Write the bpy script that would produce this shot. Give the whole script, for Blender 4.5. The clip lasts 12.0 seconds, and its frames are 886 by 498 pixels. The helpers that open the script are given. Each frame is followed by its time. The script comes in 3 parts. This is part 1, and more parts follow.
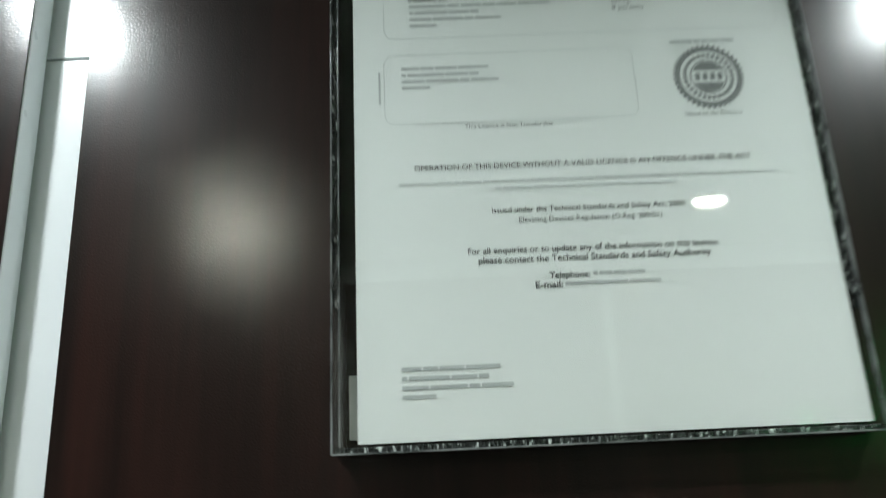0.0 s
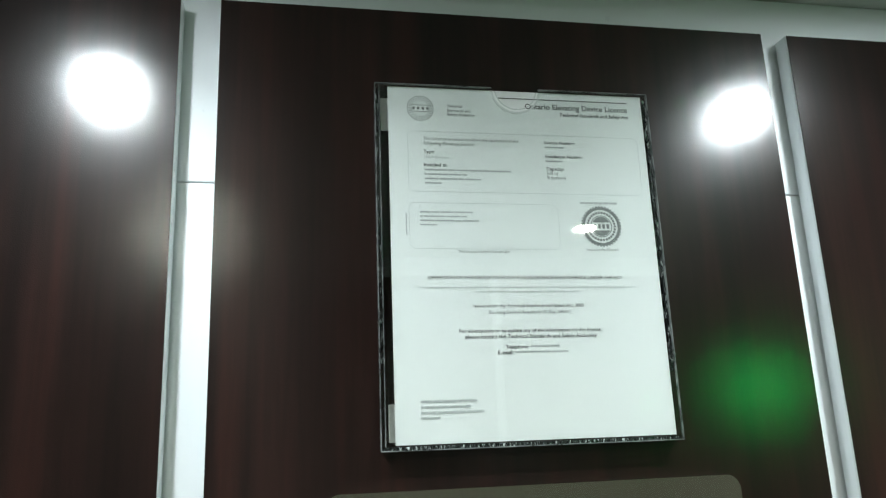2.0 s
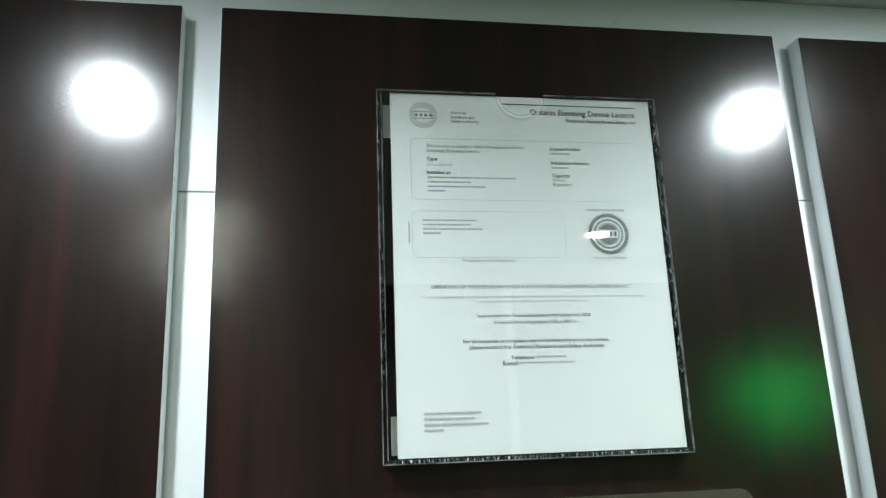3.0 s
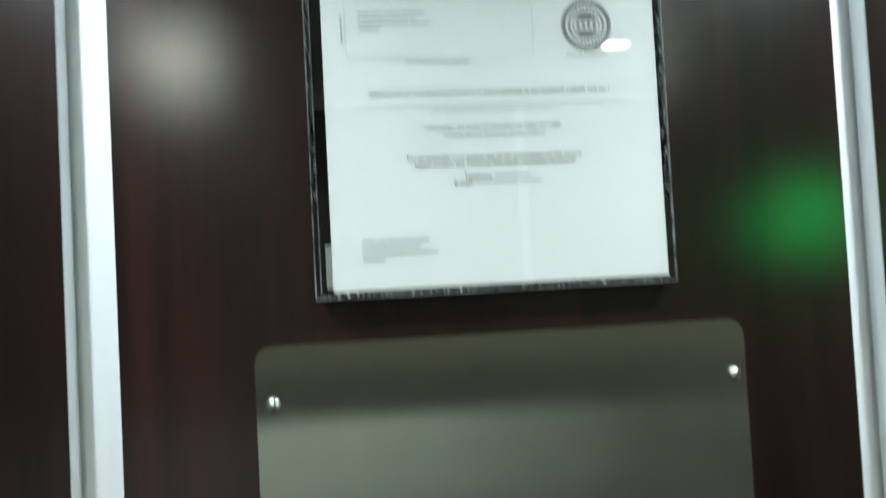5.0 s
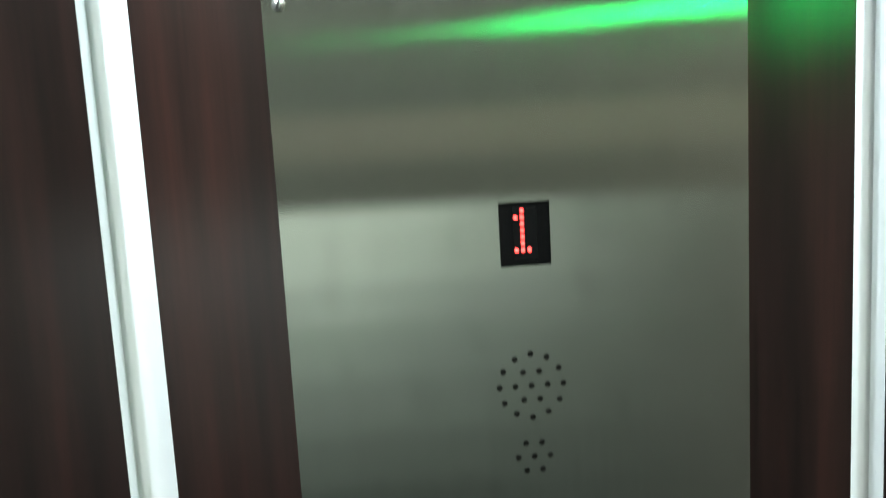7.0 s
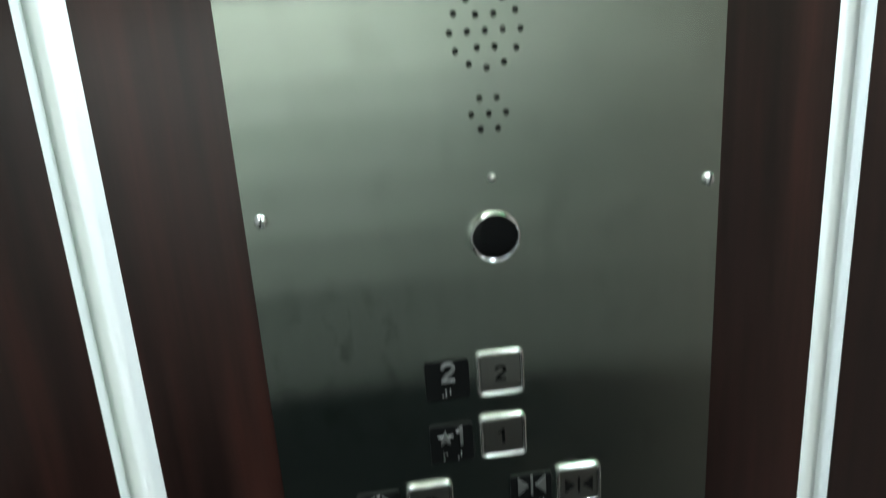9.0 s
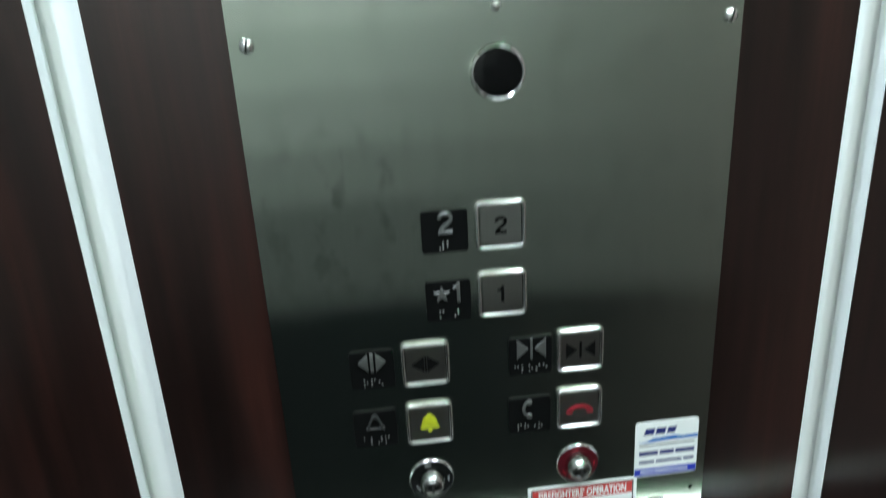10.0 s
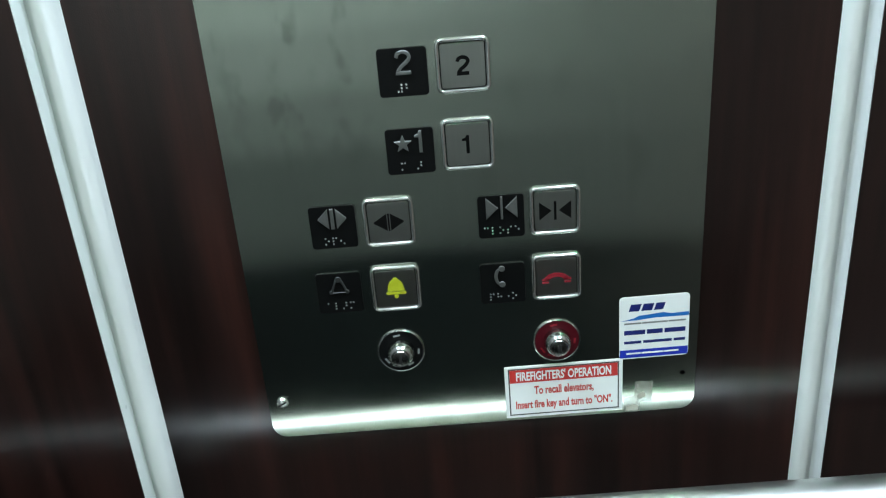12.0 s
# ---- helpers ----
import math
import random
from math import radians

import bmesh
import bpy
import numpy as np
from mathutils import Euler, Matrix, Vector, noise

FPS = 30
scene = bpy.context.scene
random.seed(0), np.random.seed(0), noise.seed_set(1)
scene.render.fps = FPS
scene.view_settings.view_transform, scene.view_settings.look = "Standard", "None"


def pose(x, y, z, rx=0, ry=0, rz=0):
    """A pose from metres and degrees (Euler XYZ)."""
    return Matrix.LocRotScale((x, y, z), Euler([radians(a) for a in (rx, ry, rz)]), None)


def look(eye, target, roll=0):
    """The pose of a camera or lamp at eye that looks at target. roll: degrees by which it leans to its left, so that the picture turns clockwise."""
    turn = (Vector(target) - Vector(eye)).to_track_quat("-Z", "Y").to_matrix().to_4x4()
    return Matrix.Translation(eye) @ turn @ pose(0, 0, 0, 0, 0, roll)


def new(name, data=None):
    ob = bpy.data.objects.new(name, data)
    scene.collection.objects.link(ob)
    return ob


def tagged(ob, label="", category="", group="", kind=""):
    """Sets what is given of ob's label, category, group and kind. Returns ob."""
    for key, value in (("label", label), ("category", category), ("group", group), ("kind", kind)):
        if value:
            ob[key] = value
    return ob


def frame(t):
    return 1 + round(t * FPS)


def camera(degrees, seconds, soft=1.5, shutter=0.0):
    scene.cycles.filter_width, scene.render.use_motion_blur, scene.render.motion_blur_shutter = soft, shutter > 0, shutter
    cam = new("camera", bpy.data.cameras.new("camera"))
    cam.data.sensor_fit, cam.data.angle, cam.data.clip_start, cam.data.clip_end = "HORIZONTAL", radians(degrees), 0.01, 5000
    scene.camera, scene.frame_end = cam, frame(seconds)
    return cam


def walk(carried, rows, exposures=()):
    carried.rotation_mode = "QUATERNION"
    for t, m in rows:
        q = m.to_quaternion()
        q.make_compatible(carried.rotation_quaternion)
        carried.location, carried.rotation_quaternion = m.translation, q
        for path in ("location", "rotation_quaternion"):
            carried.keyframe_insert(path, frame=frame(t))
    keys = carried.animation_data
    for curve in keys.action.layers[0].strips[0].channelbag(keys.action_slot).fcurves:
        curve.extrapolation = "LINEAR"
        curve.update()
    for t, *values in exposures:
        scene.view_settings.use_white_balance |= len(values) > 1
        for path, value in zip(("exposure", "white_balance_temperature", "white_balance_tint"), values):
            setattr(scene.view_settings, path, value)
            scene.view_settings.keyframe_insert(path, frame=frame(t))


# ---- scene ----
cam = camera(60.2, 12.0, soft=1.2, shutter=0.9)
PATH = [
    (0, (-0.052, -0.334, 1.712), (-0.017, 1.576, 2.305), -2.7),
    (0.3, (-0.1, -0.376, 1.729), (0.173, 1.536, 2.246), -3.6),
    (0.5, (-0.141, -0.436, 1.733), (0.265, 1.458, 2.23), -4.2),
    (0.8, (-0.204, -0.518, 1.716), (0.36, 1.342, 2.187), -4.2),
    (1, (-0.21, -0.553, 1.719), (0.338, 1.313, 2.183), -3.9),
    (1.5, (-0.175, -0.573, 1.728), (0.227, 1.32, 2.23), -2.5),
    (2, (-0.152, -0.567, 1.732), (0.213, 1.338, 2.219), -2.3),
    (2.5, (-0.141, -0.564, 1.731), (0.186, 1.342, 2.241), -2.4),
    (2.7, (-0.141, -0.564, 1.731), (0.186, 1.342, 2.2455), -2.4),
    (4.3, (-0.081, -0.505, 1.8), (0.095, 1.481, 1.966), -2.2),
    (4.5, (-0.065, -0.5, 1.802), (0.067, 1.494, 1.896), -2.8),
    (5, (-0.068, -0.486, 1.737), (0.15, 1.501, 1.806), -3.0),
    (5.5, (-0.077, -0.495, 1.693), (0.18, 1.488, 1.677), -2.4),
    (5.8, (-0.067, -0.509, 1.643), (0.119, 1.482, 1.597), -1.8),
    (6, (-0.086, -0.501, 1.641), (0.162, 1.474, 1.454), -2.6),
    (6.5, (-0.082, -0.502, 1.6), (0.126, 1.473, 1.359), -3.4),
    (6.7, (-0.081, -0.502, 1.588), (0.114, 1.473, 1.342), -3.3),
    (8.3, (-0.073, -0.49, 1.479), (0.15, 1.441, 1.01), -2.4),
    (8.5, (-0.067, -0.482, 1.473), (0.159, 1.425, 0.912), -3.3),
    (8.8, (-0.068, -0.486, 1.424), (0.168, 1.427, 0.891), -3.4),
    (9, (-0.063, -0.483, 1.422), (0.147, 1.411, 0.813), -3.9),
    (9.5, (-0.056, -0.487, 1.387), (0.114, 1.389, 0.717), -3.6),
    (10, (-0.056, -0.479, 1.346), (0.105, 1.376, 0.617), -3.2),
    (10.5, (-0.039, -0.477, 1.319), (0.057, 1.349, 0.509), -3.4),
    (11, (-0.02, -0.481, 1.295), (0.035, 1.329, 0.445), -3.5),
    (11.5, (0.002, -0.482, 1.27), (-0.005, 1.343, 0.451), -4.3),
    (12, (0.009, -0.489, 1.247), (-0.014, 1.365, 0.498), -4.6),
]
walk(cam, [(t, look(eye, target, roll)) for t, eye, target, roll in PATH],
     exposures=[(0.0, -0.93, 6700, 12), (0.5, -0.73, 6670, 12), (2.5, -0.44, 6480, 12), (4.3, -0.47, 6400, 12), (5.5, -0.38, 6350, 12), (6.5, 0.40, 6350, 12), (9.0, 0.98, 6150, 11), (11.0, 0.82, 5900, 11), (12.0, 0.84, 5880, 11)])

# ---- light ----
LAMP_COLOUR = (0.885, 1.0, 1.02)
WARM_COLOUR = (0.97, 1.0, 0.86)
CEILING_Z = 2.13
X_LEFT, X_RIGHT, Y_OPPOSITE, Y_SHEET = -0.735, 0.775, -1.07, 0.019
LAMP_XS = (-0.36, 0.395)
LAMP_ROWS = ((-0.25, 2.6, LAMP_COLOUR), (-0.82, 1.95, WARM_COLOUR))  # y, watts, colour: the row farther from the control panel is dimmer and warmer

world = bpy.data.worlds.new("world")
world.use_nodes = True
world.node_tree.nodes["Background"].inputs["Strength"].default_value = 0.25
scene.world = world

for lx in LAMP_XS:
    for ly, watts, tone in LAMP_ROWS:
        lamp = bpy.data.lights.new("downlight_beam", "AREA")
        lamp.shape, lamp.size, lamp.energy, lamp.color = "DISK", 0.042, watts, tone
        lamp.spread = radians(144)
        new("downlight_beam", lamp).matrix_world = pose(lx, ly, CEILING_Z - 0.012)


# ---- materials ----
def material(name, colour=(0.5, 0.5, 0.5), rough=0.5, metal=0.0, **more):
    mat = bpy.data.materials.new(name)
    mat.use_nodes = True
    b = mat.node_tree.nodes["Principled BSDF"]
    b.inputs["Base Color"].default_value = (*colour, 1)
    b.inputs["Roughness"].default_value = rough
    b.inputs["Metallic"].default_value = metal
    for key, value in more.items():
        b.inputs[key.replace("_", " ")].default_value = value
    return mat


def add(mat, kind, **values):
    n = mat.node_tree.nodes.new(kind)
    for key, value in values.items():
        n.inputs[key.replace("_", " ")].default_value = value
    return n


def wire(mat, out, into):
    mat.node_tree.links.new(out, into)


def shader(mat):
    return mat.node_tree.nodes["Principled BSDF"]


def coords(mat, scale):
    tc, mp = add(mat, "ShaderNodeTexCoord"), add(mat, "ShaderNodeMapping", Scale=scale)
    wire(mat, tc.outputs["Object"], mp.inputs["Vector"])
    return mp.outputs["Vector"]


def noise_of(mat, scale, detail=3.0, stretch=(1, 1, 1), rough=0.55):
    n = add(mat, "ShaderNodeTexNoise", Scale=scale, Detail=detail, Roughness=rough)
    wire(mat, coords(mat, stretch), n.inputs["Vector"])
    return n.outputs["Fac"]


def ramp(mat, fac, stops):
    r = add(mat, "ShaderNodeValToRGB")
    els = r.color_ramp.elements
    while len(els) < len(stops):
        els.new(0.5)
    for el, (at, col) in zip(els, stops):
        el.position, el.color = at, (*col, 1) if len(col) == 3 else col
    wire(mat, fac, r.inputs["Fac"])
    return r.outputs["Color"]


def spread(mat, fac, lo, hi, a=0.0, b=1.0):
    m = add(mat, "ShaderNodeMapRange", From_Min=a, From_Max=b, To_Min=lo, To_Max=hi)
    wire(mat, fac, m.inputs["Value"])
    return m.outputs["Result"]


def bump(mat, height, strength, distance=0.001):
    n = add(mat, "ShaderNodeBump", Strength=strength, Distance=distance)
    wire(mat, height, n.inputs["Height"])
    wire(mat, n.outputs["Normal"], shader(mat).inputs["Normal"])


def mix(mat, fac, a, b, mode="MIX"):
    n = mat.node_tree.nodes.new("ShaderNodeMix")
    n.data_type, n.blend_type = "RGBA", mode
    for sock, v in ((n.inputs[0], fac), (n.inputs[6], a), (n.inputs[7], b)):
        if isinstance(v, (int, float)):
            sock.default_value = v
        elif isinstance(v, tuple):
            sock.default_value = (*v, 1)
        else:
            wire(mat, v, sock)
    return n.outputs[2]


def wood_material():
    m = material("mahogany_laminate", rough=0.40, Specular_IOR_Level=0.12)
    broad = noise_of(m, 5.5, 5, (2.4, 0.20, 2.4), 0.62)
    flame = noise_of(m, 17.0, 5, (2.6, 0.13, 2.6), 0.6)
    pores = noise_of(m, 95.0, 4, (2.6, 0.035, 2.6), 0.7)
    c1 = ramp(m, broad, [(0.32, (0.0062, 0.0030, 0.0026)), (0.50, (0.0142, 0.0059, 0.0049)), (0.70, (0.0245, 0.0095, 0.0076))])
    c2 = ramp(m, flame, [(0.34, (0.55, 0.60, 0.62)), (0.52, (1.0, 1.0, 1.0)), (0.70, (1.62, 1.30, 1.22))])
    c3 = ramp(m, pores, [(0.30, (0.91, 0.91, 0.91)), (0.62, (1.05, 1.05, 1.05))])
    wire(m, mix(m, 1.0, mix(m, 1.0, c1, c2, "MULTIPLY"), c3, "MULTIPLY"), shader(m).inputs["Base Color"])
    bump(m, noise_of(m, 1050, 1), 0.29, 0.00024)
    gloss, edge, both = add(m, "ShaderNodeBsdfAnisotropic"), add(m, "ShaderNodeFresnel", IOR=1.66), add(m, "ShaderNodeMixShader")
    gloss.distribution = "BECKMANN"
    wire(m, spread(m, noise_of(m, 40, 4), 0.162, 0.176), gloss.inputs["Roughness"])
    lift = [n for n in m.node_tree.nodes if n.bl_idname == "ShaderNodeBump"][0]
    wire(m, lift.outputs["Normal"], gloss.inputs["Normal"])
    wire(m, edge.outputs[0], both.inputs[0])
    wire(m, shader(m).outputs[0], both.inputs[1])
    haze, lobes = add(m, "ShaderNodeBsdfAnisotropic", Roughness=0.285), add(m, "ShaderNodeMixShader", Fac=0.26)
    haze.distribution = "BECKMANN"
    wire(m, lift.outputs["Normal"], haze.inputs["Normal"])
    wire(m, gloss.outputs[0], lobes.inputs[1])
    wire(m, haze.outputs[0], lobes.inputs[2])
    wire(m, lobes.outputs[0], both.inputs[2])
    wire(m, both.outputs[0], m.node_tree.nodes["Material Output"].inputs["Surface"])
    return m


def steel_material(name="brushed_stainless", colour=(0.515, 0.563, 0.487), rough=0.205, aniso=1.0, along=(1, 0, 0), smear=True):
    m = material(name, colour, rough, 1.0, Anisotropic=aniso)
    t = add(m, "ShaderNodeCombineXYZ", X=along[0], Y=along[1], Z=along[2])
    wire(m, t.outputs[0], shader(m).inputs["Tangent"])
    if smear:
        grain = noise_of(m, 240, 3, (1, 0.03, 1), 0.6)
        cloud = noise_of(m, 9, 4)
        mark = spread(m, noise_of(m, 26, 1, (1.3, 0.7, 1)), 0, 1, 0.58, 0.78)
        base = mix(m, grain, tuple(c * 0.93 for c in colour), tuple(min(1, c * 1.06) for c in colour))
        base = mix(m, mark, base, tuple(c * 0.90 for c in colour))
        tc = add(m, "ShaderNodeTexCoord")
        far_off = m.node_tree.nodes.new("ShaderNodeVectorMath")
        far_off.operation = "LENGTH"
        shift = m.node_tree.nodes.new("ShaderNodeVectorMath")
        shift.operation = "ADD"
        shift.inputs[1].default_value = (0.100, 0.115, 0.0)
        wire(m, tc.outputs["Object"], shift.inputs[0])
        wire(m, shift.outputs[0], far_off.inputs[0])
        patch = spread(m, far_off.outputs["Value"], 1.0, 0.0, 0.02, 0.085)
        finger = spread(m, noise_of(m, 48, 2, (1.5, 0.8, 1)), 0.0, 0.7, 0.52, 0.66)
        both_marks = m.node_tree.nodes.new("ShaderNodeMath")
        both_marks.operation = "MULTIPLY"
        wire(m, patch, both_marks.inputs[0])
        wire(m, finger, both_marks.inputs[1])
        base = mix(m, both_marks.outputs[0], base, tuple(c * 0.58 for c in colour))
        wire(m, base, shader(m).inputs["Base Color"])
        wire(m, spread(m, cloud, rough - 0.02, rough + 0.03, 0.3, 0.7), shader(m).inputs["Roughness"])
        broad = add(m, "ShaderNodeBsdfPrincipled", Metallic=1.0, Roughness=0.46)
        both = add(m, "ShaderNodeMixShader", Fac=0.012)
        wire(m, base, broad.inputs["Base Color"])
        out = m.node_tree.nodes["Material Output"]
        streak = add(m, "ShaderNodeBsdfAnisotropic", Anisotropy=-0.785)
        streak.distribution = "BECKMANN"
        wire(m, base, streak.inputs["Color"])
        wire(m, t.outputs[0], streak.inputs["Tangent"])
        wire(m, spread(m, cloud, rough - 0.02, rough + 0.03, 0.3, 0.7), streak.inputs["Roughness"])
        wire(m, streak.outputs[0], both.inputs[1])
        wire(m, broad.outputs[0], both.inputs[2])
        wire(m, both.outputs[0], out.inputs["Surface"])
    return m


def paint_material():
    m = material("white_enamel", (0.77, 0.81, 0.815), 0.28)
    c = ramp(m, noise_of(m, 7, 4), [(0.3, (0.755, 0.79, 0.80)), (0.7, (0.785, 0.82, 0.83))])
    wire(m, c, shader(m).inputs["Base Color"])
    wire(m, spread(m, noise_of(m, 55, 3), 0.26, 0.31), shader(m).inputs["Roughness"])
    bump(m, noise_of(m, 300, 1), 0.02, 0.0003)
    return m


def paper_material():
    m = material("office_paper", (0.80, 0.81, 0.80), 0.75)
    wire(m, ramp(m, noise_of(m, 300, 3), [(0.3, (0.775, 0.79, 0.78)), (0.7, (0.82, 0.83, 0.825))]), shader(m).inputs["Base Color"])
    bump(m, noise_of(m, 9, 2, (1, 0.5, 1)), 0.25, 0.0012)
    return m


def sheet_material():
    """Clear acrylic: see-through, with a mirror gloss that grows at a slant."""
    m = material("clear_acrylic", (0.9, 0.95, 0.93), 0.02)
    clear, gloss = add(m, "ShaderNodeBsdfTransparent", Color=(0.965, 0.985, 0.978, 1)), add(m, "ShaderNodeBsdfAnisotropic", Roughness=0.02)
    edge, both = add(m, "ShaderNodeFresnel", IOR=1.49), add(m, "ShaderNodeMixShader")
    wire(m, edge.outputs[0], both.inputs[0])
    wire(m, clear.outputs[0], both.inputs[1])
    wire(m, gloss.outputs[0], both.inputs[2])
    wire(m, both.outputs[0], m.node_tree.nodes["Material Output"].inputs["Surface"])
    return m


def sawn_material():
    m = material("sawn_acrylic", rough=0.22)
    # sawn chips; the white flecks put their sparkle into the colour
    chip_glints = noise_of(m, 330, 4, (1.6, 0.45, 1), 0.7)
    wire(m, ramp(m, chip_glints, [(0.46, (0.012, 0.014, 0.014)), (0.56, (0.06, 0.065, 0.065)), (0.64, (0.75, 0.78, 0.78))]), shader(m).inputs["Base Color"])
    bump(m, chip_glints, 0.6, 0.0008)
    return m


def rim_material():
    # pale, uneven colour stands for light caught by the acrylic edges
    m = material("acrylic_rim_highlight", (0.20, 0.215, 0.215), 0.15, 0.0, Alpha=0.75)
    wire(m, ramp(m, noise_of(m, 60, 3), [(0.35, (0.09, 0.10, 0.10)), (0.7, (0.38, 0.40, 0.40))]), shader(m).inputs["Base Color"])
    return m


def speckled(name, colour, rough, metal=0.0, scale=200.0, amount=0.12, gloss=0.5):
    m = material(name, colour, rough, metal, Specular_IOR_Level=gloss)
    f = noise_of(m, scale, 3)
    c = mix(m, f, tuple(c * (1 - amount) for c in colour), tuple(min(1, c * (1 + amount)) for c in colour))
    wire(m, c, shader(m).inputs["Base Color"])
    wire(m, spread(m, noise_of(m, scale * 0.3, 3), rough * 0.85, min(1, rough * 1.2)), shader(m).inputs["Roughness"])
    return m


def glowing(name, colour, strength):
    m = material(name, (0.02, 0.02, 0.02), 0.4)
    shader(m).inputs["Emission Color"].default_value = (*colour, 1)
    shader(m).inputs["Emission Strength"].default_value = strength
    return m


WOOD = wood_material()
STEEL = steel_material()
STEEL_CAP = steel_material("button_cap_steel", (0.60, 0.63, 0.59), 0.36, 0.6)
RAIL_STEEL = speckled("satin_rail_steel", (0.80, 0.81, 0.80), 0.31, 1.0, 160, 0.06)
CHROME = speckled("polished_chrome", (0.82, 0.83, 0.82), 0.10, 1.0, 90, 0.05)
SCREW_STEEL = speckled("bright_screw_steel", (0.86, 0.87, 0.86), 0.24, 1.0, 90, 0.05)
BEZEL = speckled("button_bezel_chrome", (0.80, 0.82, 0.80), 0.20, 1.0, 90, 0.05)
PAINT = paint_material()
CEILING_PAINT = speckled("ceiling_panel_paint", (0.62, 0.65, 0.62), 0.45, 0.0, 14, 0.05)
PAPER = paper_material()
ACRYLIC = sheet_material()
SAWN = sawn_material()
RIM = rim_material()
NOTCH = material("notch_rim_highlight", (0.80, 0.84, 0.83), 0.15, 0.0, Alpha=0.8)
INK = speckled("black_ink", (0.06, 0.062, 0.064), 0.6)
SYMBOL = speckled("black_symbol", (0.003, 0.003, 0.003), 0.5, gloss=0.1)
INK_GREY = speckled("grey_ink", (0.20, 0.21, 0.21), 0.6)
INK_FAINT = speckled("faint_grey_ink", (0.60, 0.62, 0.62), 0.65)
INK_PALE = speckled("pale_grey_ink", (0.46, 0.48, 0.48), 0.65)
BLACK = speckled("black_plastic", (0.0035, 0.0037, 0.0039), 0.36, gloss=0.14)
BLACK_GLOSS = speckled("black_window", (0.002, 0.002, 0.0022), 0.08, gloss=0.3)
DARK = speckled("dark_void", (0.004, 0.004, 0.004), 0.9)
RAISED = speckled("raised_silver_grey", (0.20, 0.205, 0.20), 0.34, 0.75, 300)
# lock barrel chrome, a darker tone than CHROME
BARREL = speckled("darker_lock_chrome", (0.50, 0.51, 0.50), 0.16, 1.0, 120, 0.1)
DARK_METAL = speckled("dark_lock_metal", (0.16, 0.16, 0.15), 0.25, 1.0)
SILVER = speckled("silver_pin", (0.55, 0.56, 0.55), 0.3, 1.0)
YELLOW = speckled("yellow_print", (0.42, 0.46, 0.015), 0.5, gloss=0.3)
RED = speckled("red_print", (0.22, 0.012, 0.022), 0.5, gloss=0.3)
RED_RING = speckled("red_anodised_ring", (0.055, 0.003, 0.007), 0.32, gloss=0.3)
STICKER = speckled("white_vinyl", (0.80, 0.83, 0.84), 0.35, 0.0, 90, 0.03)
STICKER_RED = speckled("red_vinyl", (0.52, 0.035, 0.03), 0.35)
STICKER_BLUE = speckled("blue_vinyl", (0.012, 0.03, 0.42), 0.35)
SKY_BLUE = speckled("light_blue_vinyl", (0.02, 0.14, 0.48), 0.35)
NAVY = speckled("navy_vinyl", (0.012, 0.018, 0.14), 0.35)
TAPE = speckled("yellowed_tape", (0.42, 0.42, 0.36), 0.35)
PAD = speckled("white_foam_pad", (0.80, 0.83, 0.81), 0.7)
FLOOR_MAT = speckled("grey_vinyl_floor", (0.06, 0.06, 0.057), 0.5, 0.0, 60, 0.3)
LED_RED = glowing("red_led", (1.0, 0.045, 0.035), 5.0)
LED_GREEN = glowing("green_led", (0.0, 1.0, 0.17), 430.0)
LENS_GLOW = glowing("downlight_lens_glow", LAMP_COLOUR, 560.0)
WARM_GLOW = glowing("warm_downlight_lens_glow", WARM_COLOUR, 420.0)
END_WALL = speckled("brown_end_wall_laminate", (0.20, 0.165, 0.15), 0.45, 0.0, 30, 0.2)
# Tones for unseen walls, stepped to put light and dark into the steel's reflection
REFLECT_GREY = speckled("grey_reflection_tone", (0.145, 0.15, 0.145), 0.5, 0.0, 20, 0.05)
REFLECT_LIGHT = speckled("light_reflection_tone", (0.66, 0.665, 0.645), 0.5, 0.0, 20, 0.05)
REFLECT_BASE = speckled("dark_reflection_tone", (0.014, 0.019, 0.021), 0.5, 0.0, 40, 0.2)
REFLECT_SOFT = speckled("soft_reflection_tone", (0.50, 0.515, 0.49), 0.5, 0.0, 20, 0.05)
REFLECT_MID = speckled("mid_reflection_tone", (0.40, 0.41, 0.39), 0.5, 0.0, 20, 0.05)
REFLECT_DIM = speckled("dim_gloss_reflection_tone", (0.075, 0.076, 0.070), 0.20, 0.0, 20, 0.05)
REFLECT_HALF = speckled("half_reflection_tone", (0.27, 0.275, 0.265), 0.5, 0.0, 20, 0.05)
REFLECT_BROWN = speckled("brown_reflection_tone", (0.090, 0.083, 0.074), 0.35, 0.0, 30, 0.25)
REFLECT_TAN = speckled("tan_reflection_tone", (0.135, 0.115, 0.098), 0.5, 0.0, 30, 0.35)
REFLECT_PALE = speckled("pale_reflection_tone", (0.85, 0.85, 0.82), 0.5, 0.0, 20, 0.05)


# ---- mesh helpers: shapes lie in x, y and rise in z ----
FACING = Matrix.Rotation(radians(90), 4, "X")  # x stays, y goes up, z comes off the wall


def part(name, bm, mat, parent=None, label="", at=(0, 0, 0), smooth=16):
    me = bpy.data.meshes.new(name)
    bmesh.ops.recalc_face_normals(bm, faces=bm.faces[:])
    for f in bm.faces:
        f.smooth = True
    bm.to_mesh(me)
    bm.free()
    me.set_sharp_from_angle(angle=radians(smooth))
    me.materials.append(mat)
    ob = new(name, me)
    ob.parent = parent
    ob.location = at
    if label:
        ob["label"] = label
    return ob


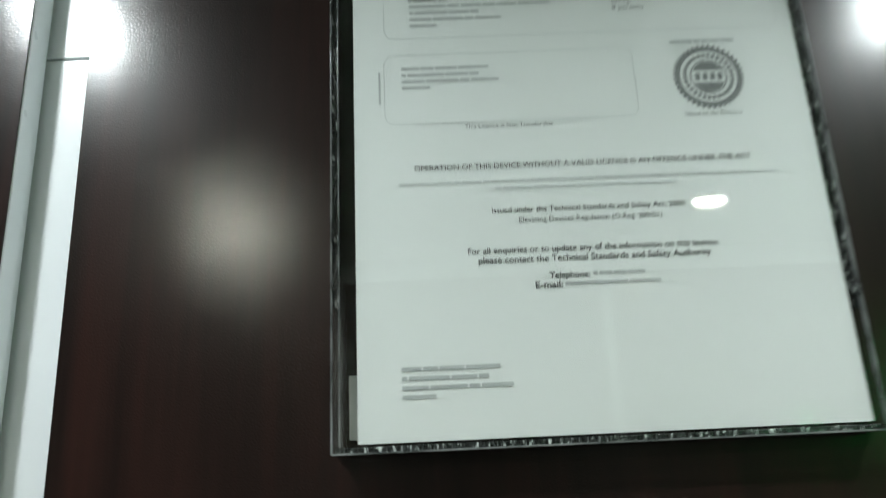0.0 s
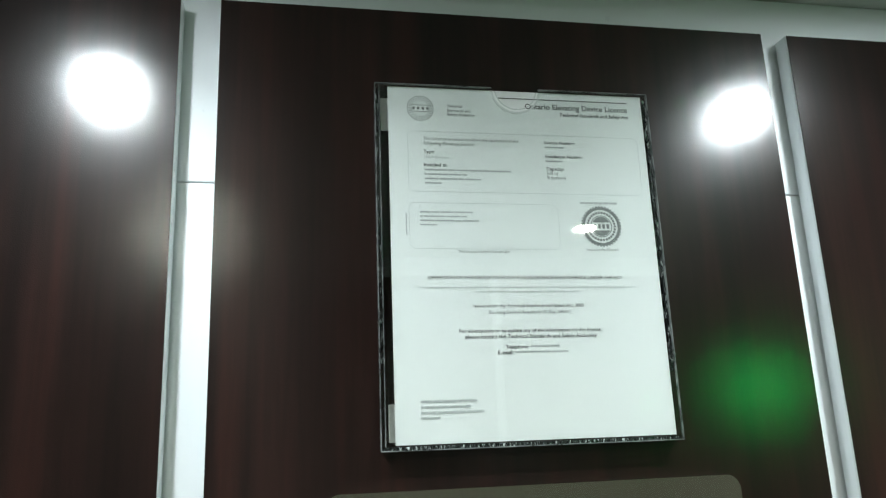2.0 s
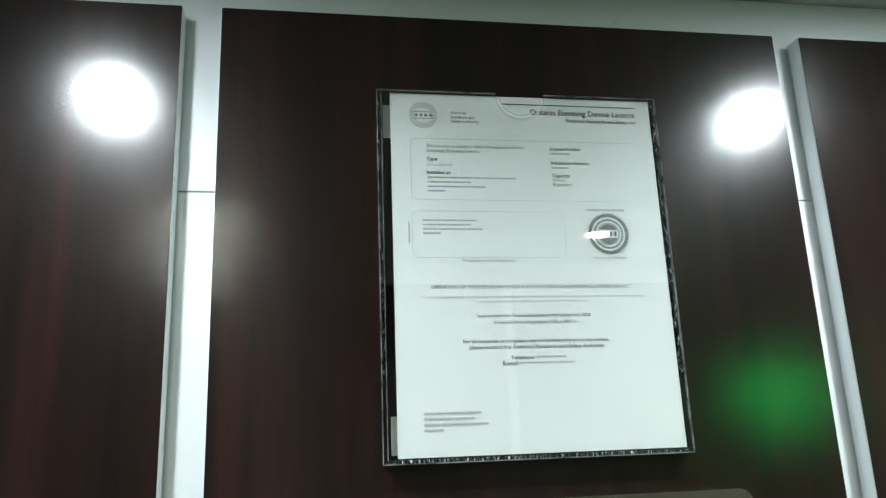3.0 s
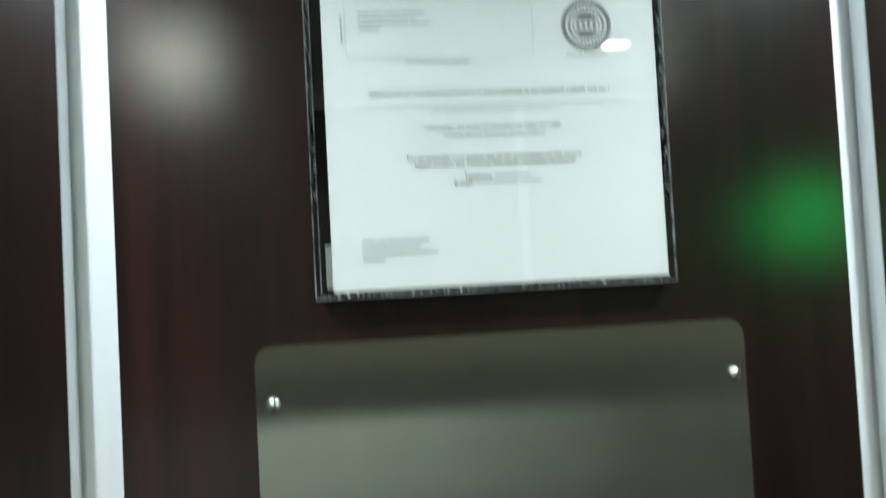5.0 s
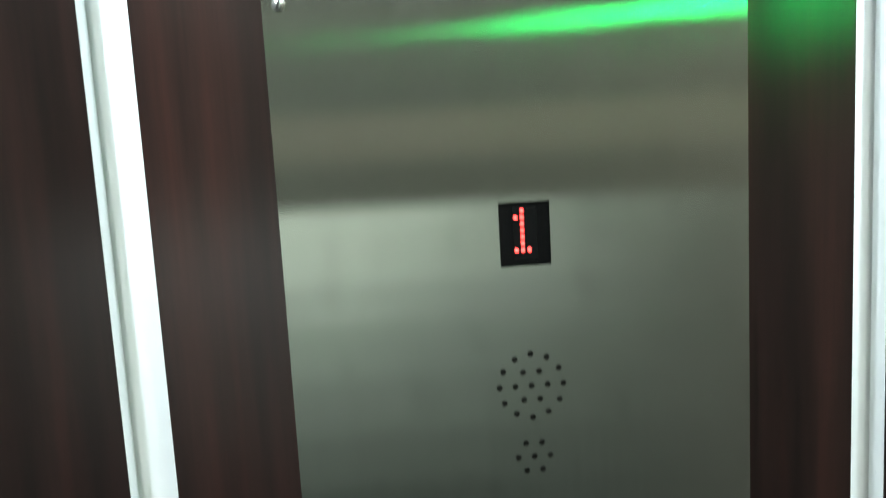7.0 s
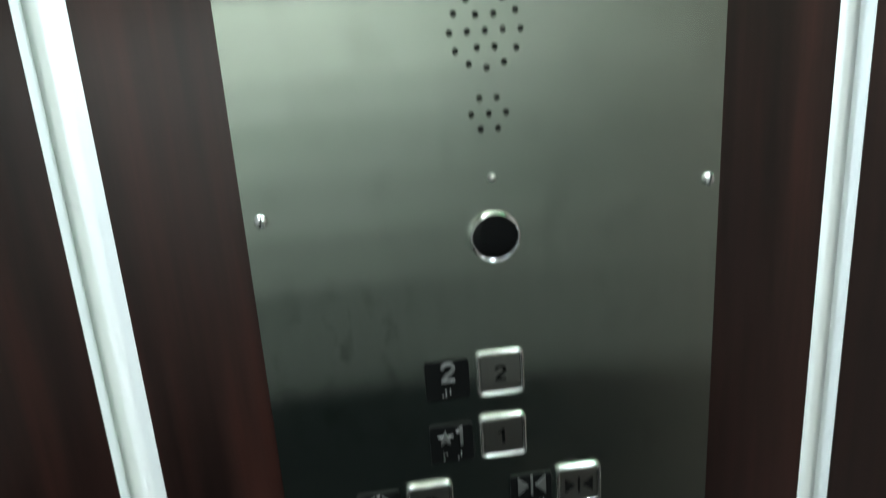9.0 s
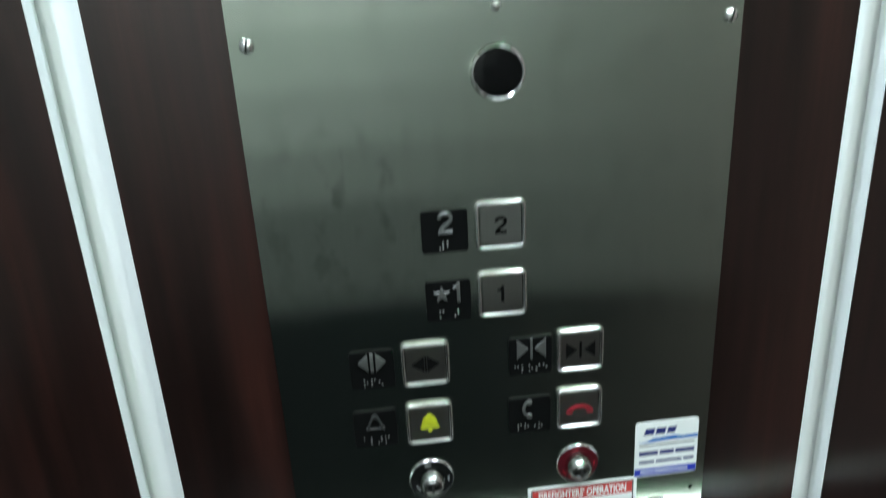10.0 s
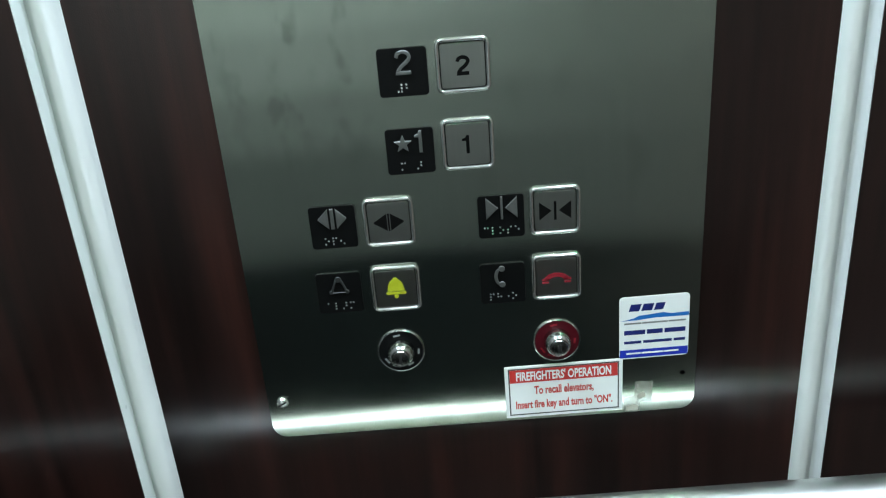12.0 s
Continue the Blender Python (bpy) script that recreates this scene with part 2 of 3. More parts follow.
def thing(name, at, label, category, group="", kind="", facing=True):
    e = new(name)
    e.empty_display_size = 0.05
    e.matrix_world = Matrix.Translation(at) @ (FACING if facing else Matrix.Identity(4))
    return tagged(e, label, category, group, kind)


def rounded(w, h, r, seg=6, cx=0.0, cy=0.0):
    pts = []
    for sx, sy, a0 in ((1, 1, 0), (-1, 1, 90), (-1, -1, 180), (1, -1, 270)):
        for k in range(seg + 1):
            a = radians(a0 + 90 * k / seg)
            pts.append((cx + sx * (w / 2 - r) + r * math.cos(a), cy + sy * (h / 2 - r) + r * math.sin(a)))
    return pts


def circle(r, seg=32, cx=0.0, cy=0.0):
    return [(cx + r * math.cos(2 * math.pi * k / seg), cy + r * math.sin(2 * math.pi * k / seg)) for k in range(seg)]


def loft(bm, rings, cap_start=True, cap_end=True, closed=False):
    """Rings of (x, y, z) with equal counts, joined by quads."""
    made = [[bm.verts.new(p) for p in ring] for ring in rings]
    pairs = list(zip(made, made[1:])) + ([(made[-1], made[0])] if closed else [])
    for a, b in pairs:
        n = len(a)
        for i in range(n):
            bm.faces.new((a[i], a[(i + 1) % n], b[(i + 1) % n], b[i]))
    if cap_start and not closed:
        bm.faces.new(made[0][::-1])
    if cap_end and not closed:
        bm.faces.new(made[-1])
    return bm


def slab(w, h, r, z0, z1, bevel=0.0004, cx=0.0, cy=0.0, bm=None, seg=6):
    bm = bm or bmesh.new()
    up = lambda pts, z: [(x, y, z) for x, y in pts]
    rings = [up(rounded(w, h, r, seg, cx, cy), z0), up(rounded(w, h, r, seg, cx, cy), z1 - bevel)]
    rings += [up(rounded(w - 0.6 * bevel, h - 0.6 * bevel, max(r - 0.3 * bevel, 1e-5), seg, cx, cy), z1 - 0.3 * bevel)]
    rings += [up(rounded(w - 2 * bevel, h - 2 * bevel, max(r - bevel, 1e-5), seg, cx, cy), z1)]
    return loft(bm, rings)


def bezel(w, h, r, t, z0, z1, b=0.0008):
    """A rounded square ring of width t with softened edges."""
    def ring(inset, z):
        return [(x, y, z) for x, y in rounded(w - 2 * inset, h - 2 * inset, max(r - inset, 0.0006))]
    rings = [ring(0, z0), ring(0, z1 - b), ring(b * 0.3, z1 - b * 0.3), ring(b, z1), ring(t - b, z1), ring(t - b * 0.3, z1 - b * 0.3), ring(t, z1 - b), ring(t, z0)]
    return loft(bmesh.new(), rings, closed=True)


def lathe(profile, seg=40, bm=None, cx=0.0, cy=0.0):
    """Turns (radius, z) pairs round the z axis; both ends are capped."""
    return loft(bm or bmesh.new(), [[(x, y, z) for x, y in circle(r, seg, cx, cy)] for r, z in profile])


def band(r0, r1, z, seg=48, bm=None, cx=0.0, cy=0.0, thick=0.00005):
    def ring(r, zz):
        return [(x, y, zz) for x, y in circle(r, seg, cx, cy)]
    return loft(bm or bmesh.new(), [ring(r0, z), ring(r1, z), ring(r1, z + thick), ring(r0, z + thick)], closed=True)


def prism(points, z0, z1, bm=None):
    return loft(bm or bmesh.new(), [[(x, y, z0) for x, y in points], [(x, y, z1) for x, y in points]])


def box(x0, x1, y0, y1, z0, z1, bevel=0.0, bm=None):
    bm = bm or bmesh.new()
    made = bmesh.ops.create_cube(bm, size=1)["verts"]
    for v in made:
        v.co = Vector(((x0 + x1) / 2 + v.co.x * (x1 - x0), (y0 + y1) / 2 + v.co.y * (y1 - y0), (z0 + z1) / 2 + v.co.z * (z1 - z0)))
    if bevel:
        edges = list({e for v in made for e in v.link_edges})
        bmesh.ops.bevel(bm, geom=edges, offset=bevel, segments=2, affect="EDGES", profile=0.5)
    return bm


def pierced(outer, holes, z0, z1, bevel=0.0005):
    """A plate with real holes."""
    bm = bmesh.new()
    edges = []
    for loop in [outer] + holes:
        vs = [bm.verts.new((x, y, z1)) for x, y in loop]
        edges += [bm.edges.new((a, b)) for a, b in zip(vs, vs[1:] + vs[:1])]
    bmesh.ops.triangle_fill(bm, use_beauty=True, use_dissolve=False, edges=edges)
    rim = [e for e in bm.edges if len(e.link_faces) == 1]
    out = bmesh.ops.extrude_edge_only(bm, edges=rim)["geom"]
    for v in out:
        if isinstance(v, bmesh.types.BMVert):
            v.co.z = z0
    return bm


def glyphs(body, height=None, width=None, bold=0.0, shear=0.0, spacing=1.0, depth=0.0, tall=1.0):
    """Writing in the built-in font as a bmesh, centred on the origin; given its cap height or its whole width."""
    cu = bpy.data.curves.new("writing", "FONT")
    cu.body, cu.size, cu.offset, cu.shear, cu.space_character = body, 1.0, bold, shear, spacing
    cu.resolution_u = 3
    tmp = new("writing", cu)
    dg = bpy.context.evaluated_depsgraph_get()
    me = bpy.data.meshes.new_from_object(tmp.evaluated_get(dg))
    bpy.data.objects.remove(tmp)
    bpy.data.curves.remove(cu)
    bm = bmesh.new()
    bm.from_mesh(me)
    bpy.data.meshes.remove(me)
    xs, ys = [v.co.x for v in bm.verts], [v.co.y for v in bm.verts]
    k = width / (max(xs) - min(xs)) if width else height / 0.70
    mx = (max(xs) + min(xs)) / 2
    for v in bm.verts:
        v.co = Vector(((v.co.x - mx) * k, (v.co.y - 0.35) * k * tall, 0))
    if depth:
        made = bmesh.ops.extrude_face_region(bm, geom=bm.faces[:])["geom"]
        bmesh.ops.translate(bm, vec=(0, 0, depth), verts=[g for g in made if isinstance(g, bmesh.types.BMVert)])
    return bm


# ---- the car: sheet walls, ceiling, floor ----
SEAM_Z, PANEL_TOP, PANEL_FOOT = 1.934, 2.083, 0.12
FLOOR_Z = 0.0

wall_north = thing("wall_north", (0, Y_SHEET, 0), "white enamelled steel car wall behind raised wood panels", "wall", kind="structure")
for za, zb in ((FLOOR_Z, SEAM_Z - 0.0005), (SEAM_Z + 0.0005, CEILING_Z)):
    part("steel_sheet", box(X_LEFT, X_RIGHT, za, zb, -0.010, 0.0, 0.0008), PAINT, wall_north)
part("seam_backing", box(X_LEFT, X_RIGHT, SEAM_Z - 0.01, SEAM_Z + 0.01, -0.016, -0.011), DARK, wall_north)
for xa, xb in ((-0.726, -0.2465), (-0.2170, 0.2615), (0.2865, 0.766)):
    panel = part("wood_panel", box(xa, xb, PANEL_FOOT, PANEL_TOP, 0.0020, Y_SHEET - 0.0008, 0.0006), PAINT, wall_north, "dark mahogany laminate panel with white banded edges")
    part("batten", box(xa + 0.004, xb - 0.004, PANEL_FOOT + 0.01, PANEL_TOP - 0.004, 0.0, 0.0020), DARK, panel)
    part("laminate_face", box(xa + 0.0006, xb - 0.0006, PANEL_FOOT + 0.0006, PANEL_TOP - 0.0006, Y_SHEET - 0.0008, Y_SHEET, 0.0002), WOOD, panel)

wall_south = thing("wall_south", (0, Y_OPPOSITE, 0), "unseen car wall with dark panels over tone bands added for steel reflections", "wall", kind="structure", facing=False)
part("steel_sheet", box(X_LEFT, X_RIGHT, -0.03, -0.019, FLOOR_Z, CEILING_Z), PAINT, wall_south)
for xa, xb in ((-0.726, -0.2465), (-0.2170, 0.2615), (0.2865, 0.766)):
    part("upper_panel", box(xa, xb, -0.019, 0.0, 1.92, PANEL_TOP), WOOD, wall_south)
    # added grey and brown tones below, there to streak the steel's reflection
    part("dim_reflection_panel", box(xa, xb, -0.019, 0.0, 1.735, 1.92), REFLECT_DIM, wall_south)
    part("dim_reflection_panel", box(xa, xb, -0.019, 0.0, 1.655, 1.735), REFLECT_DIM, wall_south)
    part("tan_reflection_band", box(xa, xb, -0.019, 0.0, 1.555, 1.655), REFLECT_TAN, wall_south, "added lighter brown tone band for the steel reflection")
    part("wood_panel", box(xa, xb, -0.019, 0.0, 1.46, 1.555), REFLECT_BROWN, wall_south)
# Invented bands: their brightness steps give the control panel its graded reflection
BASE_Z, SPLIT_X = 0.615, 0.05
for name, xa, xb, za, zb, mat in (("pale_reflection_band", X_LEFT, SPLIT_X, 1.30, 1.46, REFLECT_PALE), ("pale_reflection_band", X_LEFT, SPLIT_X, 1.22, 1.30, REFLECT_LIGHT), ("pale_reflection_band", X_LEFT, SPLIT_X, 1.10, 1.22, REFLECT_SOFT),
                                  ("grey_reflection_band", X_LEFT, SPLIT_X, 0.98, 1.10, REFLECT_MID), ("grey_reflection_band", X_LEFT, SPLIT_X, 0.86, 0.98, REFLECT_HALF), ("grey_reflection_band", X_LEFT, SPLIT_X, BASE_Z, 0.86, REFLECT_GREY),
                                  ("grey_reflection_band", SPLIT_X, 0.20, 1.18, 1.46, REFLECT_HALF), ("grey_reflection_band", 0.20, X_RIGHT, 1.18, 1.46, REFLECT_GREY), ("grey_reflection_band", SPLIT_X, X_RIGHT, BASE_Z, 1.18, REFLECT_GREY),
                                  ("dark_reflection_base", X_LEFT, X_RIGHT, FLOOR_Z, BASE_Z, REFLECT_BASE)):
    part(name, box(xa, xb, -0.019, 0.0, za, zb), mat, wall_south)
tagged(part("wall_east", box(X_RIGHT, X_RIGHT + 0.02, Y_OPPOSITE, 0.03, FLOOR_Z, CEILING_Z), END_WALL), "plain brown laminate end wall of the car", "wall", kind="structure")
wall_west = thing("wall_west", (X_LEFT, 0, 0), "unseen grey car wall with a dark base added for the steel reflection", "wall", kind="structure", facing=False)
part("steel_sheet", box(-0.02, 0.0, Y_OPPOSITE, 0.03, 0.66, CEILING_Z), REFLECT_GREY, wall_west)
# dark base added to this unseen wall to darken the steel's lower reflection
part("dark_reflection_base", box(-0.02, 0.0, Y_OPPOSITE, 0.03, FLOOR_Z, 0.66), WOOD, wall_west)
tagged(part("floor", box(X_LEFT - 0.02, X_RIGHT + 0.02, Y_OPPOSITE - 0.02, 0.03, FLOOR_Z - 0.02, FLOOR_Z), FLOOR_MAT), "dark grey speckled vinyl car floor", "floor", kind="structure")
tagged(part("ceiling", box(X_LEFT - 0.02, X_RIGHT + 0.02, Y_OPPOSITE - 0.02, 0.03, CEILING_Z + 0.001, CEILING_Z + 0.02), CEILING_PAINT), "light grey painted car ceiling", "ceiling", kind="structure")


def downlight(x, y, glow):
    t = thing("downlight", (x, y, CEILING_Z), "round recessed LED downlight with chrome trim, lit", "downlight", "ceiling downlights", facing=False)
    part("trim_ring", lathe([(0.040, 0.001), (0.040, -0.002), (0.037, -0.005), (0.024, -0.006), (0.022, -0.004), (0.022, 0.0008)]), CHROME, t)
    part("lens", lathe([(0.0215, -0.0044), (0.0215, -0.0060), (0.001, -0.0066)]), glow, t, "glowing white lens")


for lx in LAMP_XS:
    for (ly, _, _), glow in zip(LAMP_ROWS, (LENS_GLOW, WARM_GLOW)):
        downlight(lx, ly, glow)

# arrival lantern by the entrance
lantern = thing("arrival_lantern", (X_RIGHT - 0.002, -0.81, 1.81), "small lit green arrival lantern on the entrance wall", "lantern", facing=False)
part("housing", box(-0.036, 0.0, -0.035, 0.035, -0.06, 0.06, 0.003), BLACK, lantern)
part("lens", box(-0.040, -0.0362, -0.011, 0.011, -0.009, 0.009, 0.0015), LED_GREEN, lantern, "glowing green lens")


# ---- handrail ----
RAIL_Y, RAIL_Z, RAIL_R = -0.068, 0.863, 0.019
rail = thing("handrail", (0, 0, RAIL_Z), "round satin stainless steel handrail on the panelled wall", "handrail", facing=False)
tube = bmesh.new()
loft(tube, [[(x, RAIL_Y + r * math.cos(2 * math.pi * k / 40), r * math.sin(2 * math.pi * k / 40)) for k in range(40)]
            for x, r in ((-0.690, RAIL_R - 0.003), (-0.687, RAIL_R), (0.717, RAIL_R), (0.720, RAIL_R - 0.003))])
part("tube", tube, RAIL_STEEL, rail)
for bx in (-0.52, 0.56):
    br = loft(bmesh.new(), [[(bx + 0.008 * math.cos(a), y, z + 0.008 * math.sin(a)) for a in (2 * math.pi * k / 16 for k in range(16))]
                            for y, z in ((-0.0005, -0.035), (-0.04, -0.035), (-0.062, -0.028), (-0.068, -0.012))])
    part("bracket", br, RAIL_STEEL, rail)


# ---- car operating panel ----
PX0, PX1, PZ0, PZ1 = -0.1353, 0.1812, 0.908, 1.6985
PCX, PCZ = (PX0 + PX1) / 2, (PZ0 + PZ1) / 2
FACE = 0.004
cop = thing("control_panel", (PCX, 0, PCZ), "smudged brushed stainless steel elevator control panel screwed to wood", "control panel")


def on_panel(x, z, w=0.0):
    return (x - PCX, z - PCZ, w)


holes = []
SPEAKER, MIC = (0.0250, 1.4050), (0.0250, 1.3545)
for cx, cz, r, n in ((*SPEAKER, 0.0, 1), (*SPEAKER, 0.0112, 6), (*SPEAKER, 0.0222, 12), (*MIC, 0.0, 1), (*MIC, 0.0112, 6)):
    for k in range(n):
        a = 2 * math.pi * k / n
        x, z, _ = on_panel(cx + r * math.cos(a), cz + r * math.sin(a))
        holes.append(circle(0.0021, 12, x, z))
DX0, DX1, DZ0, DZ1 = 0.0075, 0.0420, 1.488, 1.531
wx, wz, _ = on_panel((DX0 + DX1) / 2, (DZ0 + DZ1) / 2)
holes.append(rounded(DX1 - DX0, DZ1 - DZ0, 0.0008, 3, wx, wz))
hx, hz, _ = on_panel(0.1715, 0.9390)
holes.append(circle(0.0019, 12, hx, hz))
plate = part("plate", pierced(rounded(PX1 - PX0, PZ1 - PZ0, 0.011, 8), holes, 0.0002, FACE), STEEL, cop, smooth=20)
part("speaker_backing", slab(0.06, 0.06, 0.002, 0.0002, 0.0012, 0.0002, *on_panel(*SPEAKER)[:2]), DARK, cop)
part("microphone_backing", slab(0.034, 0.034, 0.002, 0.0002, 0.0012, 0.0002, *on_panel(*MIC)[:2]), DARK, cop)
part("hole_backing", slab(0.008, 0.008, 0.001, 0.0002, 0.0010, 0.0002, hx, hz), DARK, cop)

display = part("floor_display", slab(DX1 - DX0 - 0.0004, DZ1 - DZ0 - 0.0004, 0.0008, 0.0003, 0.0031, 0.0002), BLACK_GLOSS, cop, "black window with a red dot-matrix figure one", (wx, wz, 0))
part("inner_screen", slab(0.016, 0.036, 0.0004, 0.00305, 0.00335, 0.0001), BLACK, display, at=(0.0005, 0, 0))
PITCH = 0.0044
lit = [(0, r) for r in range(7)] + [(-1, 1), (-1, 6), (1, 6)]
for col, row_ in lit:
    part("led_dot", lathe([(0.00145, 0.0033), (0.00145, 0.0036), (0.0009, 0.0042)], 14), LED_RED, display,
         at=(-0.0015 + col * PITCH, 0.0155 - row_ * PITCH, 0))


def screw(x, z, turn):
    s = part("screw", lathe([(0.0045, FACE), (0.0045, FACE + 0.0005), (0.0042, FACE + 0.0015), (0.0034, FACE + 0.0025), (0.0022, FACE + 0.0032), (0.0010, FACE + 0.0036), (0.0002, FACE + 0.0037)], 28), SCREW_STEEL, cop, "domed chrome screw", on_panel(x, z), smooth=40)
    slot = part("slot", box(-0.0036, 0.0036, -0.00055, 0.00055, FACE + 0.0018, FACE + 0.0038), DARK, s)
    slot.rotation_euler = (0, 0, radians(turn))


for sx, sz, turn in ((-0.1247, 1.6630, 70), (0.1730, 1.6630, 60), (-0.1247, 1.2985, 80), (0.1730, 1.2985, 75), (-0.1247, 0.9385, 25)):
    screw(sx, sz, turn)

part("indicator_lens", lathe([(0.0030, FACE), (0.0030, FACE + 0.001), (0.0024, FACE + 0.0028), (0.0006, FACE + 0.0036)], 20), SILVER, cop, "tiny clear indicator lens", on_panel(0.0250, 1.3130))
reader = part("camera_ring", lathe([(0.0175, FACE), (0.0175, FACE + 0.002), (0.0168, FACE + 0.0045), (0.0158, FACE + 0.0052), (0.0152, FACE + 0.0046), (0.0150, FACE + 0.001)], 56), CHROME, cop, "round chrome bezel round a black lens", on_panel(0.0250, 1.2738))
part("lens", lathe([(0.0149, FACE + 0.0005), (0.0149, FACE + 0.0038), (0.0120, FACE + 0.0042), (0.001, FACE + 0.0043)], 48), BLACK_GLOSS, reader)


# pictures for buttons and plates, centred on the origin
def flat(points, z0, z1, bm=None):
    return prism(points, z0, z1, bm)


def arrows_open(s, z0, z1, tall=1.0, gap=0.10, bar=0.05):
    h = s * tall
    bm = flat([(-bar * s, 0.53 * h), (bar * s, 0.53 * h), (bar * s, -0.53 * h), (-bar * s, -0.53 * h)], z0, z1)
    for side in (-1, 1):
        flat([(side * gap * s, 0.52 * h), (side * gap * s, -0.52 * h), (side * 0.84 * s, -0.05 * h), (side * 0.88 * s, 0), (side * 0.84 * s, 0.05 * h)], z0, z1, bm)
    return bm


def arrows_close(s, z0, z1, tall=1.0):
    h = s * tall
    bm = flat([(-0.9 * s, 0.55 * h), (-0.2 * s, 0), (-0.9 * s, -0.55 * h)], z0, z1)
    flat([(0.9 * s, 0.55 * h), (0.9 * s, -0.55 * h), (0.2 * s, 0)], z0, z1, bm)
    return flat([(-0.07 * s, 0.58 * h), (0.07 * s, 0.58 * h), (0.07 * s, -0.58 * h), (-0.07 * s, -0.58 * h)], z0, z1, bm)


def bell(s, z0, z1):
    side = [(0.62, -0.20), (0.60, 0.0), (0.54, 0.30), (0.40, 0.58), (0.20, 0.74), (0.10, 0.88)]
    dome = [(x * s, y * s) for x, y in side] + [(-x * s, y * s) for x, y in side[::-1]]
    bm = flat(dome, z0, z1)
    lip = rounded(1.5 * s, 0.2 * s, 0.09 * s, 3, 0, -0.36 * s)
    flat(lip, z0, z1, bm)
    return flat(circle(0.16 * s, 12, 0, -0.62 * s), z0, z1, bm)


def bell_outline(s, z0, z1):
    """A bell in raised line work."""
    bm = bmesh.new()
    for (xa, ya), (xb, yb), w in (((-0.62, -0.5), (-0.2, 0.55), 0.16), ((0.62, -0.5), (0.2, 0.55), 0.16), ((-0.62, -0.5), (0.62, -0.5), 0.08)):
        d = Vector((xb - xa, yb - ya)).normalized()
        n = Vector((-d.y, d.x)) * w / 2
        flat([((xa + n.x) * s, (ya + n.y) * s), ((xb + n.x) * s, (yb + n.y) * s), ((xb - n.x) * s, (yb - n.y) * s), ((xa - n.x) * s, (ya - n.y) * s)], z0, z1, bm)
    for cx, cy, r in ((0, 0.62, 0.24), (-0.62, -0.46, 0.17), (0.62, -0.46, 0.17)):
        flat(circle(r * s, 12, cx * s, cy * s), z0, z1, bm)
    return bm


def handset(s, z0, z1, turn=0.0, thick=0.24):
    arc = []
    for k in range(13):
        a = radians(35 + 110 * k / 12)
        arc.append((1.0 * math.cos(a), 0.85 * math.sin(a) - 0.55))
    inner = [((1.0 - thick * 1.1) * math.cos(radians(35 + 110 * k / 12)), (0.85 - thick) * math.sin(radians(35 + 110 * k / 12)) - 0.55) for k in range(13)]
    m = Matrix.Rotation(radians(turn), 2)
    tr = lambda pts: [tuple(m @ Vector(p) * s) for p in pts]
    bm = flat(tr(arc + inner[::-1]), z0, z1)
    for sx in (-1, 1):
        flat(tr(rounded(0.50, 0.14, 0.06, 3, sx * 0.72, -0.17)), z0, z1, bm)
        flat(tr(rounded(0.46, 0.12, 0.05, 3, sx * 0.72, -0.38)), z0, z1, bm)
    return bm


def receiver(s, z0, z1):
    """An upright raised telephone receiver."""
    arc = [(-0.35 + 0.9 * math.cos(radians(a)) * 0.55, 0.75 * math.sin(radians(a))) for a in range(110, 251, 10)]
    arc2 = [(x + 0.26, y * 0.92) for x, y in arc]
    bm = flat([(x * s, y * s) for x, y in arc + arc2[::-1]], z0, z1)
    for sy in (-1, 1):
        flat(circle(0.26 * s, 14, -0.22 * s, sy * 0.70 * s), z0, z1, bm)
    return bm


def star(s, z0, z1):
    pts = []
    for k in range(10):
        r = s if k % 2 == 0 else s * 0.42
        a = radians(90 + 36 * k)
        pts.append((r * math.cos(a), r * math.sin(a)))
    return flat(pts, z0, z1)


def figure_one(h, z0, z1, t=0.17):
    """An upright 1 with a small flag."""
    w = t * h
    return flat([(-w / 2, -h / 2), (w / 2, -h / 2), (w / 2, h / 2), (-w * 0.3, h / 2), (-w * 0.7, h * 0.36), (-w * 1.7, h * 0.30), (-w * 1.7, h * 0.19), (-w / 2, h * 0.19)], z0, z1)


def figure_two(h, z0, z1, t=0.17):
    """A grotesque 2: a bowed stroke down to a straight foot."""
    mid = [(-0.27, 0.20)] + [(0.27 * math.cos(radians(a)), 0.215 + (0.27 - t / 2 + 0.015) * math.sin(radians(a)) * 1.05) for a in range(150, -31, -20)]
    mid += [(0.12, -0.02), (-0.10, -0.18), (-0.24, -0.36)]
    left, right = [], []
    for i, p in enumerate(mid):
        a, b = mid[max(i - 1, 0)], mid[min(i + 1, len(mid) - 1)]
        d = Vector((b[0] - a[0], b[1] - a[1])).normalized() * t / 2
        left.append(((p[0] - d.y) * h, (p[1] + d.x) * h))
        right.append(((p[0] + d.y) * h, (p[1] - d.x) * h))
    bm = flat(left + right[::-1], z0, z1)
    top = -0.5 + t
    return flat([(-0.34 * h, -0.5 * h), (0.31 * h, -0.5 * h), (0.31 * h, top * h), (-0.31 * h, top * h)], z0, z1 + 0.00002, bm)


def shifted(bm, dx, dy):
    bmesh.ops.translate(bm, vec=(dx, dy, 0), verts=bm.verts[:])
    return bm


def joined(a, b):
    me = bpy.data.meshes.new("join")
    b.to_mesh(me)
    b.free()
    a.from_mesh(me)
    bpy.data.meshes.remove(me)
    return a


